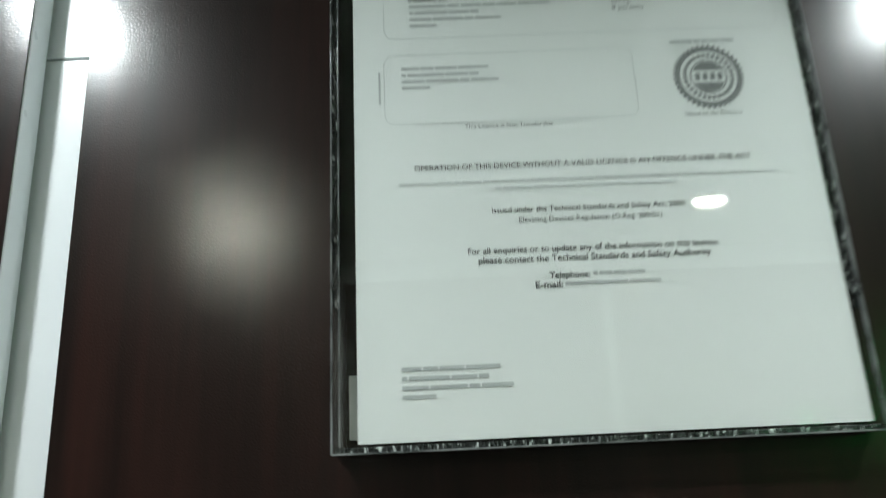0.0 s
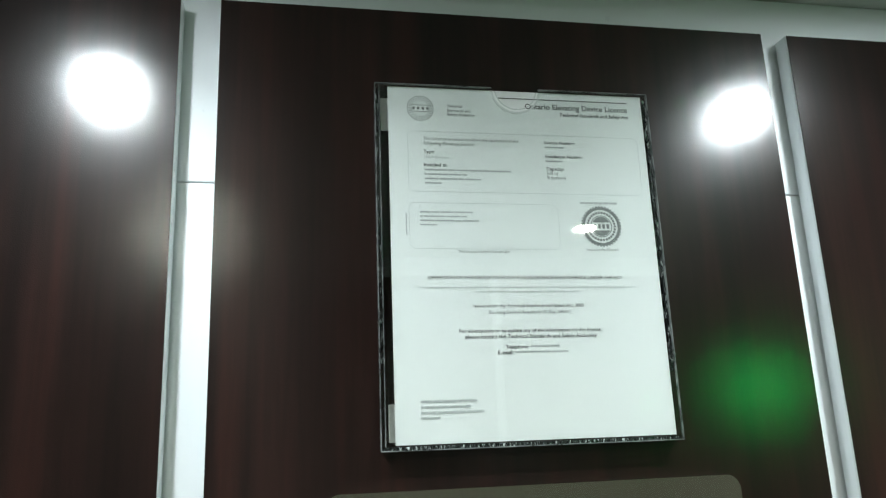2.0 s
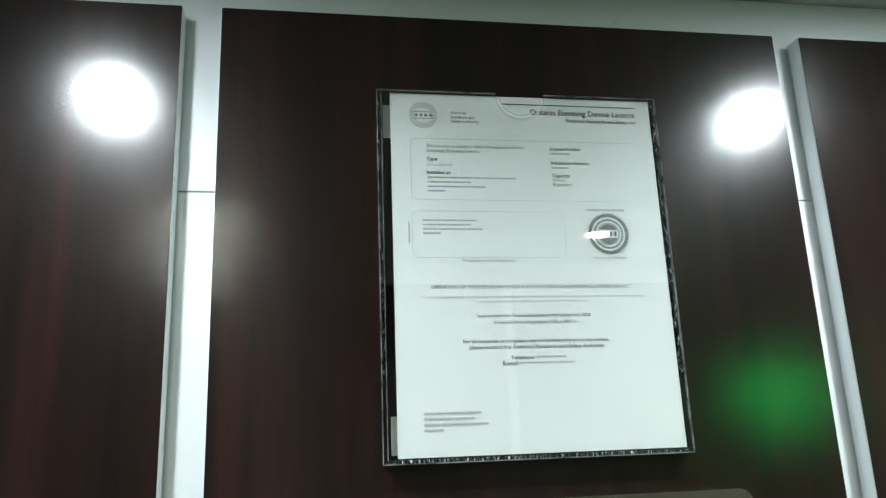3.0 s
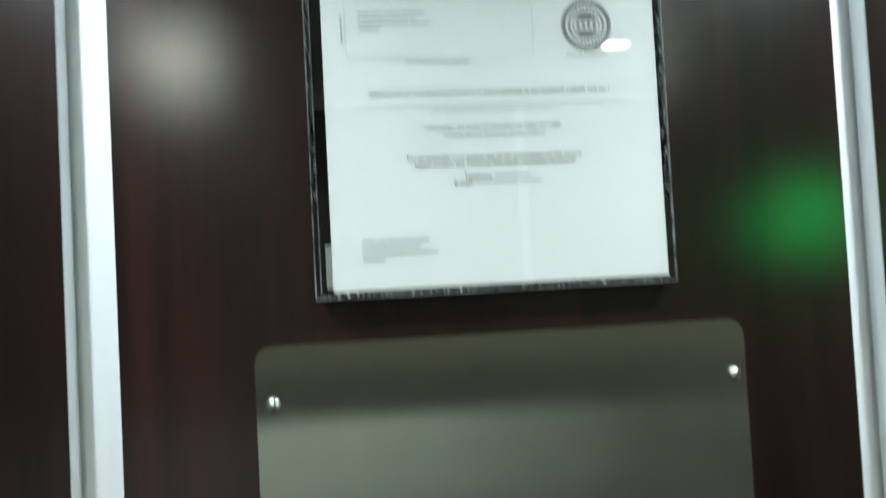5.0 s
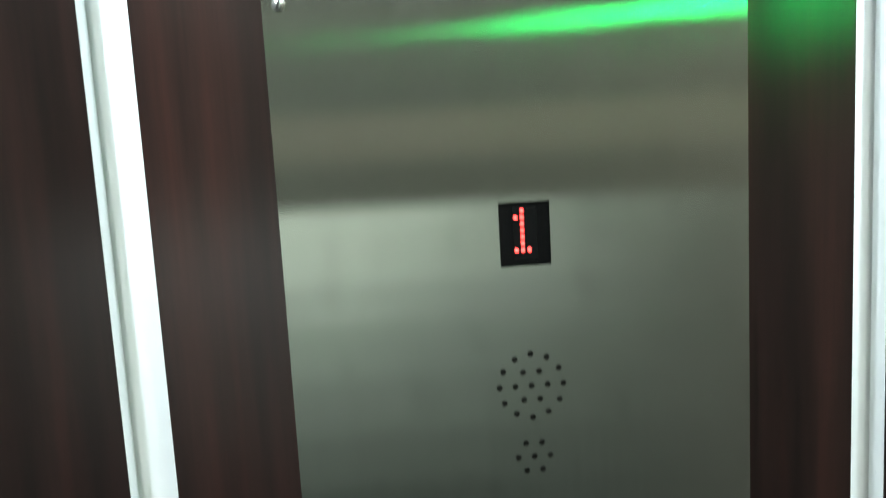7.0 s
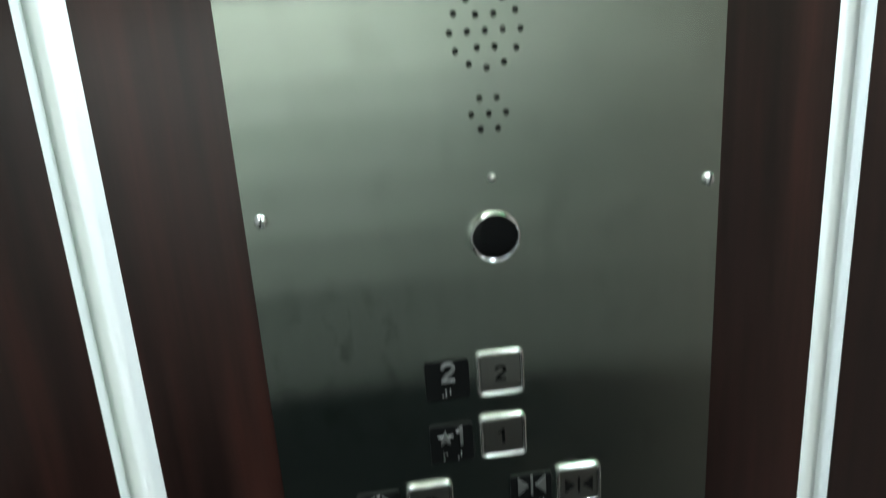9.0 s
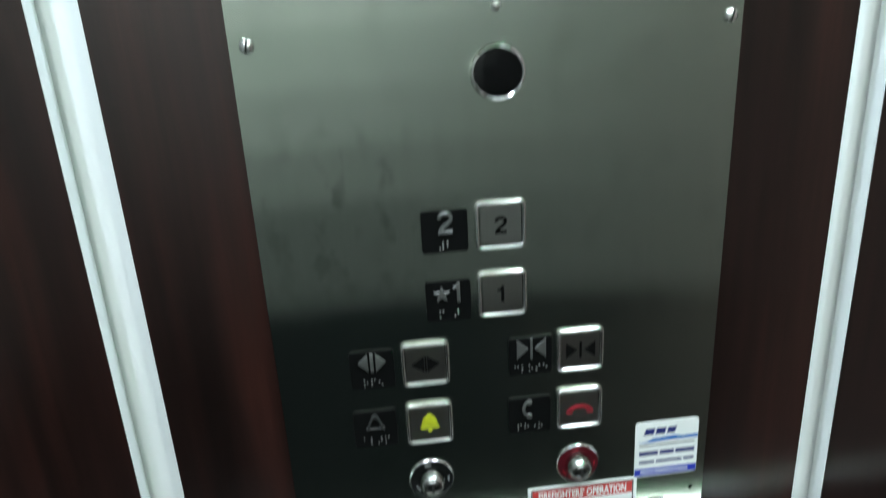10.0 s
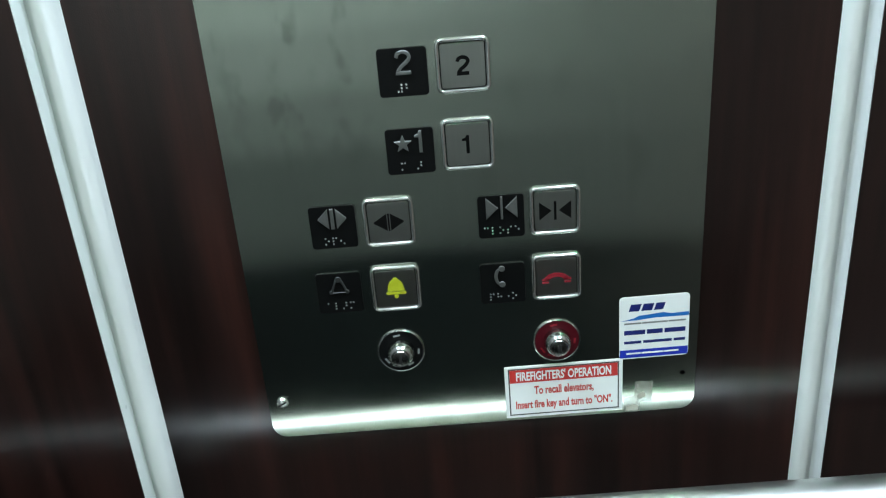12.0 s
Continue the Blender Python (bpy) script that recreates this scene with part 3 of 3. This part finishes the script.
def braille(cells, z):
    bm = bmesh.new()
    place = {"1": (0, 2), "2": (0, 1), "3": (0, 0), "4": (1, 2), "5": (1, 1), "6": (1, 0)}
    gap, step = 0.0052, 0.0021
    for n, cell in enumerate(cells):
        x0 = (n - (len(cells) - 1) / 2) * gap
        for d in cell:
            c, r = place[d]
            lathe([(0.00075, z), (0.0006, z + 0.0004), (0.00025, z + 0.0006)], 8, bm, x0 + (c - 0.5) * step, (r - 1) * step)
    return bm


BTN = 0.0342
CAP = FACE + 0.0026


def push_button(x, z, picture, mat, label):
    b = part("push_button", bezel(BTN, BTN, 0.0046, 0.0027, FACE, FACE + 0.0034, 0.0013), BEZEL, cop, label, on_panel(x + 0.0004, z - 0.0004), smooth=50)
    part("gap", slab(BTN - 0.0052, BTN - 0.0052, 0.0024, FACE, FACE + 0.0008, 0.0001), DARK, b)
    part("cap", slab(BTN - 0.0064, BTN - 0.0064, 0.0020, FACE, CAP, 0.0005), STEEL_CAP, b)
    part("symbol", picture, mat, b)


def tactile_plate(x, z, picture, cells, label, mat=None):
    p = part("tactile_plate", slab(0.0312, 0.0302, 0.0024, FACE, FACE + 0.0016, 0.0003), BLACK, cop, label, on_panel(x, z))
    bmesh.ops.recalc_face_normals(picture, faces=picture.faces[:])
    rim = [e for e in picture.edges if all(v.co.z > R0 + 0.0006 for v in e.verts)]
    bmesh.ops.bevel(picture, geom=rim, offset=0.00035, segments=1, affect="EDGES")
    part("raised_symbol", picture, mat or RAISED, p)
    part("braille", shifted(braille(cells, FACE + 0.0014), 0, -0.0098), SILVER, p)


S0, S1 = CAP - 0.0002, CAP + 0.00015
R0, R1 = FACE + 0.0012, FACE + 0.0026
rise = lambda bm, z: (bmesh.ops.translate(bm, vec=(0, 0, z), verts=bm.verts[:]), bm)[1]
push_button(0.0240, 1.1742, figure_two(0.0122, S0, S1, 0.19), SYMBOL, "square chrome-edged floor button marked 2")
push_button(0.0240, 1.1240, figure_one(0.0120, S0, S1, 0.18), SYMBOL, "square chrome-edged floor button marked 1")
push_button(-0.0322, 1.0748, arrows_open(0.0117, S0, S1), SYMBOL, "square chrome-edged door-open button")
push_button(0.0795, 1.0742, arrows_close(0.0119, S0, S1, 0.96), SYMBOL, "square chrome-edged door-close button")
push_button(-0.0322, 1.0256, bell(0.0094, S0, S1), YELLOW, "square chrome-edged alarm button with yellow bell")
push_button(0.0795, 1.0254, handset(0.0106, S0, S1, 0.0, 0.30), RED, "square chrome-edged phone button with red handset")

tactile_plate(-0.0132, 1.1722, shifted(figure_two(0.0150, R0, R1, 0.15), 0.0006, 0.0060), ["3456", "12"], "black tactile plate with raised 2 and braille")
tactile_plate(-0.0130, 1.1215, joined(shifted(star(0.0062, R0, R1), -0.0045, 0.0052), shifted(figure_one(0.0145, R0, R1, 0.15), 0.0070, 0.0062)), ["134", "", "345"], "black tactile plate with raised star and 1")
tactile_plate(-0.0695, 1.0732, shifted(arrows_open(0.0110, R0, R1, 1.24, 0.24, 0.11), 0.0, 0.0062), ["135", "1234", "26"], "black tactile plate with raised door-open arrows")
tactile_plate(0.0437, 1.0720, shifted(arrows_close(0.0117, R0, R1, 1.18), 0.0005, 0.0062), ["14", "123", "135", "234", "15"], "black tactile plate with raised door-close arrows")
tactile_plate(-0.0712, 1.0245, shifted(bell_outline(0.0088, R0, R1), 0.0, 0.0050), ["1", "123", "345", "134"], "black tactile plate with raised bell outline", speckled("dull_raised_grey", (0.03, 0.032, 0.032), 0.35, 0.2))
tactile_plate(0.0426, 1.0225, shifted(receiver(0.0085, R0, R1), 0.0015, 0.0055), ["1234", "125", "5", "135"], "black tactile plate with raised telephone receiver")


def key_switch(x, z, mat, label):
    k = part("key_switch", lathe([(0.0170, FACE), (0.0170, FACE + 0.0010), (0.0166, FACE + 0.0016), (0.0160, FACE + 0.0014), (0.0159, FACE + 0.0006)], 56), CHROME, cop, label, on_panel(x, z))
    part("dial", lathe([(0.0158, FACE + 0.0003), (0.0158, FACE + 0.0012), (0.008, FACE + 0.0014)], 48), mat, k)
    part("barrel", lathe([(0.0098, FACE + 0.001), (0.0098, FACE + 0.0045), (0.0090, FACE + 0.0085), (0.0076, FACE + 0.0112), (0.0066, FACE + 0.0118), (0.0064, FACE + 0.0105)], 40), BARREL, k, "domed chrome lock barrel", smooth=38)
    part("cylinder", lathe([(0.0063, FACE + 0.009), (0.0063, FACE + 0.0122), (0.0056, FACE + 0.0132), (0.0034, FACE + 0.0138), (0.0008, FACE + 0.0140)], 28), DARK_METAL, k)
    part("keyway", box(-0.0009, 0.0009, -0.0034, 0.0034, FACE + 0.0132, FACE + 0.0142), DARK, k)
    for ang, w in ((100, 0.0050), (-5, 0.0040), (215, 0.0050), (250, 0.0055), (300, 0.0045)):
        mk = part("dial_mark", box(-w / 2, w / 2, -0.0007, 0.0007, FACE + 0.0014, FACE + 0.00155), INK_GREY if mat == BLACK else RED, k)
        mk.location = (0.0127 * math.cos(radians(ang)), 0.0127 * math.sin(radians(ang)), 0)
        mk.rotation_euler = (0, 0, radians(ang - 90))


key_switch(-0.0330, 0.9750, BLACK, "key switch with chrome barrel and black dial")
key_switch(0.0795, 0.9742, RED_RING, "key switch with chrome barrel and red dial")


# ---- stickers on the panel ----
def sticker_bars(parent, x0, x1, y, h, words, mat, z=0.00025, name="printed_bar"):
    """A line of writing that is not spelled out: word-long bars."""
    total = sum(words) + 0.35 * (len(words) - 1)
    k, x = (x1 - x0) / total, x0
    bm = bmesh.new()
    for w in words:
        box(x, x + w * k, y - h / 2, y + h / 2, z, z + 0.00005, 0, bm)
        x += (w + 0.35) * k
    return part(name, bm, mat, parent)


SF = 0.0041
fire = thing("warning_sticker", (0.0840, -SF, 0.9325), "red and white firefighters' operation sticker on the steel panel", "sticker")
part("backing", slab(0.0868, 0.0440, 0.0008, 0.0, 0.0003, 0.0001), STICKER, fire)
fr = bmesh.new()
for a in ((-0.0408, 0.0408, 0.0190, 0.0200), (-0.0408, 0.0408, -0.0200, -0.0190), (-0.0408, -0.0398, -0.0190, 0.0190), (0.0398, 0.0408, -0.0190, 0.0190)):
    box(*a, 0.0003, 0.00035, 0, fr)
part("border", fr, INK, fire)
part("red_band", box(-0.0397, 0.0397, 0.0080, 0.0189, 0.0003, 0.00036), STICKER_RED, fire)
part("heading", rise(shifted(glyphs("FIREFIGHTERS' OPERATION", width=0.0700, bold=0.03, tall=1.75), 0, 0.0134), 0.00042), STICKER, fire)
part("printed_line", rise(shifted(glyphs("To recall elevators,", width=0.0440, bold=0.03, tall=1.7), 0, 0.0010), 0.0004), STICKER_RED, fire)
part("printed_line", rise(shifted(glyphs("Insert fire key and turn to \"ON\".", width=0.0720, bold=0.03, tall=1.7), 0, -0.0110), 0.0004), STICKER_RED, fire)
fire.rotation_euler.rotate_axis("Z", radians(0.4))

svc = thing("service_sticker", (0.1495, -SF, 0.9790), "white and blue service company sticker on the steel panel", "sticker")
part("backing", slab(0.0500, 0.0500, 0.0030, 0.0, 0.0003, 0.0001), STICKER, svc)
lg = bmesh.new()
for k, (xa, w) in enumerate(((-0.0185, 0.0075), (-0.0095, 0.0075), (-0.0005, 0.0065))):
    prism([(xa, 0.0135), (xa + w, 0.0135), (xa + w + 0.0018, 0.0190), (xa + 0.0018, 0.0190)], 0.0003, 0.00036, lg)
part("logo_shapes", lg, NAVY, svc)
part("hill_line", prism([(-0.0240, 0.0062), (-0.0150, 0.0078), (-0.0110, 0.0098), (-0.0040, 0.0102), (0.0060, 0.0112), (0.0120, 0.0098), (0.0248, 0.0102), (0.0248, 0.0072), (0.0, 0.0074), (-0.0120, 0.0064)], 0.0003, 0.00036), SKY_BLUE, svc)
sticker_bars(svc, -0.0215, 0.0225, 0.0038, 0.0013, [8, 12, 8], INK_GREY, 0.0003)
sticker_bars(svc, -0.0215, 0.0225, -0.0035, 0.0036, [4, 3, 4], NAVY, 0.0003)
sticker_bars(svc, -0.0215, 0.0225, -0.0115, 0.0022, [3, 5, 2], NAVY, 0.0003)
part("blue_band", box(-0.0246, 0.0246, -0.0240, -0.0176, 0.0003, 0.00036), STICKER_BLUE, svc)
sticker_bars(svc, -0.0200, 0.0180, -0.0206, 0.0014, [6, 9, 6], STICKER, 0.0004)
svc.rotation_euler.rotate_axis("Z", radians(0.6))

tape = thing("tape_scrap", (0.1390, -SF, 0.9200), "torn yellowed clear tape scrap beside the sticker", "tape")
part("strip", prism([(-0.0105, -0.0115), (0.0008, -0.0125), (0.0020, -0.0040), (0.0110, -0.0036), (0.0108, 0.0135), (-0.0020, 0.0140), (-0.0030, 0.0020), (-0.0102, 0.0)], 0.0, 0.00015),
     material("clear_tape", (0.6, 0.6, 0.54), 0.25, 0.0, Alpha=0.16), tape).visible_shadow = False
part("glue_residue", prism([(-0.0090, -0.0105), (0.0, -0.0112), (0.0005, -0.0070), (-0.0040, -0.0055), (-0.0088, -0.0070)], 0.0002, 0.0003), TAPE, tape)
part("glue_residue", prism([(-0.0010, -0.0010), (0.0060, 0.0006), (0.0045, 0.0055), (0.0005, 0.0035)], 0.0002, 0.0003), TAPE, tape)


# ---- licence in its wall holder ----
HX0, HX1, HZ0, HZ1 = -0.0955, 0.1350, 1.7262, 2.0105
HCX, HCZ, HW, HH = (HX0 + HX1) / 2, (HZ0 + HZ1) / 2, HX1 - HX0, HZ1 - HZ0
PAPER_W = 0.0080
holder = thing("licence_holder", (HCX, 0, HCZ), "clear acrylic wall holder with sawn edges, screwed over the wood", "document holder")
part("back_sheet", slab(HW, HH, 0.0012, 0.0005, 0.0022, 0.0003), ACRYLIC, holder)
hw, hh = HW / 2, HH / 2
notch_x, notch_r = 0.0200 - HCX, 0.0200
outline = [(-hw, -hh), (hw, -hh), (hw, hh), (notch_x + notch_r, hh)]
outline += [(notch_x + notch_r * math.cos(radians(-a)), hh - 0.0012 + notch_r * math.sin(radians(-a))) for a in range(10, 171, 8)]
outline += [(notch_x - notch_r, hh), (-hw, hh)]
front = part("front_sheet", prism(outline, 0.0088, 0.0112), ACRYLIC, holder)
front.visible_shadow = False
# pale arcs: the notch rim with its highlight in the colour
lip = bmesh.new()
ring_pts = [radians(-a) for a in range(6, 175, 8)]
for r0, r1 in ((notch_r - 0.0004, notch_r + 0.0010), (notch_r - 0.0030, notch_r - 0.0023)):
    prism([(notch_x + r0 * math.cos(a), hh - 0.0012 + r0 * math.sin(a)) for a in ring_pts] + [(notch_x + r1 * math.cos(a), hh - 0.0012 + r1 * math.sin(a)) for a in ring_pts[::-1]], 0.0113, 0.0117, lip)
part("thumb_notch_edge", lip, NOTCH, holder, "rim of the thumb notch, its highlight drawn as pale arcs").visible_shadow = False
for nm, a in (("side_edge", (-hw, -hw + 0.0026, -hh + 0.062, hh - 0.004)), ("side_edge", (hw - 0.0022, hw, -hh + 0.052, hh - 0.004)), ("bottom_edge", (-hw + 0.001, hw - 0.001, -hh, -hh + 0.0026))):
    part(nm, box(*a, 0.0023, 0.0087, 0.0003), SAWN, holder, "rough sawn clear edge")
# thin strips added along the edges as their painted highlight
for a in ((-hw - 0.0004, -hw + 0.0004, -hh, hh), (-hw + 0.0030, -hw + 0.0036, -hh + 0.003, hh), (hw - 0.0004, hw + 0.0004, -hh, hh), (-hw, hw, -hh - 0.0004, -hh + 0.0004),
          (-hw, notch_x - notch_r, hh - 0.0004, hh + 0.0003), (notch_x + notch_r, hw, hh - 0.0004, hh + 0.0003)):
    part("rim_highlight", box(*a, 0.0090, 0.0116, 0.0001), RIM, holder, "acrylic rim strip with its edge highlight in the colour")
part("adhesive_pad", slab(0.0120, 0.0280, 0.0006, 0.0024, 0.0034, 0.0002, -hw + 0.0110, hh - 0.0235), PAD, holder)
part("adhesive_pad", slab(0.0130, 0.0270, 0.0006, 0.0024, 0.0034, 0.0002, -hw + 0.0130, -hh + 0.0195), PAD, holder)

PAX0, PAZ0, PAW, PAH = -0.0850, 1.7300, 0.2159, 0.2794
LCX, LCZ = PAX0 + PAW / 2, PAZ0 + PAH / 2
licence = thing("licence_sheet", (LCX, -PAPER_W, LCZ), "white printed letter-size elevating device licence inside the acrylic holder", "document")
sheet = bmesh.new()
NX, NY = 10, 14
grid = [[sheet.verts.new((-PAW / 2 + PAW * i / NX, -PAH / 2 + PAH * j / NY, 0.0)) for i in range(NX + 1)] for j in range(NY + 1)]
for j in range(NY):
    for i in range(NX):
        sheet.faces.new((grid[j][i], grid[j][i + 1], grid[j + 1][i + 1], grid[j + 1][i]))
low = bmesh.ops.extrude_face_region(sheet, geom=sheet.faces[:])["geom"]
bmesh.ops.translate(sheet, vec=(0, 0, -0.00015), verts=[g for g in low if isinstance(g, bmesh.types.BMVert)])
part("paper", sheet, PAPER, licence)
IW = 0.00025


def line(body, x0, x1, z, bold=0.0, mat=None, shear=0.0):
    part("printed_line", shifted(rise(glyphs(body, width=x1 - x0, bold=bold, shear=shear), IW), (x0 + x1) / 2 - LCX, z - LCZ), mat or INK, licence)


def hidden_line(x0, x1, z, words, h=0.0013, mat=None):
    sticker_bars(licence, x0 - LCX, x1 - LCX, z - LCZ, h, words, mat or INK_PALE, IW, "printed_bar")


def frame_box(x0, x1, z0, z1, r=0.005, t=0.00024):
    w, h, cx, cz = x1 - x0, z1 - z0, (x0 + x1) / 2 - LCX, (z0 + z1) / 2 - LCZ
    def ring(i, zz):
        return [(x, y, zz) for x, y in rounded(w - 2 * i, h - 2 * i, r - i, 6, cx, cz)]
    part("printed_box", loft(bmesh.new(), [ring(0, IW), ring(t, IW), ring(t, IW + 0.00004), ring(0, IW + 0.00004)], closed=True), INK_PALE, licence)


# heading
seal_logo = band(0.0103, 0.0107, IW, 48)
band(0.0072, 0.0075, IW, 40, seal_logo)
box(-0.0085, 0.0085, 0.0026, 0.0030, IW, IW + 0.00005, 0, seal_logo)
box(-0.0085, 0.0085, -0.0030, -0.0026, IW, IW + 0.00005, 0, seal_logo)
for k in range(4):
    box(-0.0064 + k * 0.0038, -0.0045 + k * 0.0038, -0.0011, 0.0011, IW, IW + 0.00005, 0, seal_logo)
for k in range(26):
    a = 2 * math.pi * k / 26
    lathe([(0.00055, IW), (0.0005, IW + 0.00005)], 6, seal_logo, 0.0089 * math.cos(a), 0.0089 * math.sin(a))
part("logo_mark", shifted(seal_logo, -0.0590 - LCX, 1.9912 - LCZ), INK_GREY, licence)
line("Technical", -0.0370, -0.0245, 1.9942, 0.008, INK_GREY)
line("Standards and", -0.0370, -0.0178, 1.9903, 0.008, INK_GREY)
line("Safety Authority", -0.0370, -0.0142, 1.9868, 0.008, INK_GREY)
part("printed_rule", box(0.006 - LCX, 0.118 - LCX, 2.0026 - LCZ, 2.0034 - LCZ, IW, IW + 0.00005), INK, licence)
line("Ontario Elevating Device Licence", 0.0285, 0.1180, 1.9968, 0.012)
line("Technical Standards and Safety Act", 0.0580, 0.1182, 1.9902, 0.012, None, 0.2)

# details of the device
frame_box(-0.0700, 0.1240, 1.9210, 1.9715)
line("This Licence is issued to allow the operation of the", -0.0572, 0.0210, 1.9655, 0.0, INK_GREY)
line("following Elevating Device:", -0.0572, -0.0158, 1.9615, 0.0, INK_GREY)
line("Type:", -0.0575, -0.0485, 1.9545, 0.008)
line("LULA Elevator", -0.0572, -0.0370, 1.9498, 0.0, INK_PALE)
line("Installed at:", -0.0575, -0.0385, 1.9435, 0.008)
for z, x1, words in ((1.9392, 0.0130, [9, 3, 5, 3, 5, 8]), (1.9355, -0.0230, [1, 8, 5, 2]), (1.9318, -0.0120, [5, 7, 2, 6]), (1.9282, -0.0440, [6])):
    hidden_line(-0.0572, x1, z, words)
line("Licence Number:", 0.0430, 0.0690, 1.9652, 0.008)
hidden_line(0.0430, 0.0590, 1.9610, [9])
line("Installation Number:", 0.0430, 0.0750, 1.9532, 0.008)
hidden_line(0.0430, 0.0570, 1.9490, [8])
line("Capacity:", 0.0430, 0.0580, 1.9425, 0.008)
line("635 kg", 0.0432, 0.0525, 1.9388, 0.0, INK_GREY)
line("8 persons", 0.0432, 0.0590, 1.9350, 0.0, INK_GREY)

# address box and seal
frame_box(-0.0705, 0.0500, 1.8750, 1.9120)
for z, x1, words in ((1.9045, -0.0200, [4, 3, 5, 7]), (1.9010, -0.0250, [1, 8, 5, 2]), (1.8976, -0.0155, [5, 7, 2, 6]), (1.8942, -0.0485, [6])):
    hidden_line(-0.0620, x1, z, words)
part("printed_bar", box(-0.0732 - LCX, -0.0722 - LCX, 1.886 - LCZ, 1.903 - LCZ, IW, IW + 0.00005), INK_PALE, licence)
line("This Licence is Not Transferable", -0.0330, 0.0085, 1.8730, 0.0, INK_GREY)
hidden_line(0.0690, 0.1005, 1.9140, [7, 2, 2, 3, 4], 0.0017)
line("Issued by the Director", 0.0715, 0.0990, 1.8752, 0.0, INK_GREY)
teeth = []
for k in range(160):
    r = 0.0172 if k % 4 in (0, 1) else 0.0160
    a = 2 * math.pi * (k + 0.5) / 160
    teeth.append((r, a))
seal = bmesh.new()
oring = [(r * math.cos(a), r * math.sin(a), IW) for r, a in teeth]
iring = [(0.0138 * math.cos(a), 0.0138 * math.sin(a), IW) for r, a in teeth]
loft(seal, [oring, iring, [(x, y, z + 0.00005) for x, y, z in iring], [(x, y, z + 0.00005) for x, y, z in oring]], closed=True)
band(0.0084, 0.0090, IW, 48, seal)
prism([(0.0080 * math.cos(radians(a)), 0.0080 * math.sin(radians(a))) for a in range(25, 156, 10)], IW, IW + 0.00005, seal)
prism([(0.0080 * math.cos(radians(a)), 0.0080 * math.sin(radians(a))) for a in range(205, 336, 10)], IW, IW + 0.00005, seal)
for k in range(30):
    a = 2 * math.pi * k / 30
    lathe([(0.0011, IW), (0.0010, IW + 0.00005)], 6, seal, 0.0114 * math.cos(a), 0.0114 * math.sin(a))
for k in range(4):
    box(-0.0064 + k * 0.0036, -0.0042 + k * 0.0036, -0.0018, 0.0018, IW, IW + 0.00005, 0, seal)
part("printed_seal", shifted(seal, 0.0855 - LCX, 1.8945 - LCZ), INK_GREY, licence)

# notices
line("OPERATION OF THIS DEVICE WITHOUT A VALID LICENCE IS AN OFFENCE UNDER THE ACT", -0.0575, 0.0990, 1.8525, 0.0)
hidden_line(-0.0650, 0.1100, 1.8447, [4, 7, 5, 2, 6, 2, 3, 5, 2, 1, 11, 8, 2, 3, 9, 9, 2, 8, 2, 3, 9, 6], 0.0011, INK_FAINT)
hidden_line(-0.0210, 0.0630, 1.8412, [2, 2, 1, 5, 6, 2, 4, 6, 9, 2, 3, 8], 0.0011, INK_FAINT)
line("Issued under the Technical Standards and Safety Act, 2000", -0.0230, 0.0650, 1.8305, 0.0)
line("Elevating Devices Regulation (O.Reg. 209/01)", -0.0110, 0.0540, 1.8255, 0.0, INK_GREY)
line("For all enquiries or to update any of the information on this licence,", -0.0350, 0.0780, 1.8115, 0.004)
line("please contact the Technical Standards and Safety Authority", -0.0305, 0.0735, 1.8070, 0.004)
line("Telephone:", 0.0005, 0.0185, 1.7990, 0.008)
hidden_line(0.0200, 0.0430, 1.7992, [1, 3, 3, 4], 0.0015)
line("E-mail:", -0.0060, 0.0060, 1.7948, 0.008)
hidden_line(0.0072, 0.0495, 1.7950, [16, 8], 0.0014)
for z, x1, words in ((1.7602, -0.0240, [4, 3, 5, 7]), (1.7562, -0.0290, [1, 8, 5, 2]), (1.7522, -0.0188, [5, 7, 2, 6]), (1.7484, -0.0518, [6])):
    hidden_line(-0.0660, x1, z, words, 0.0017)
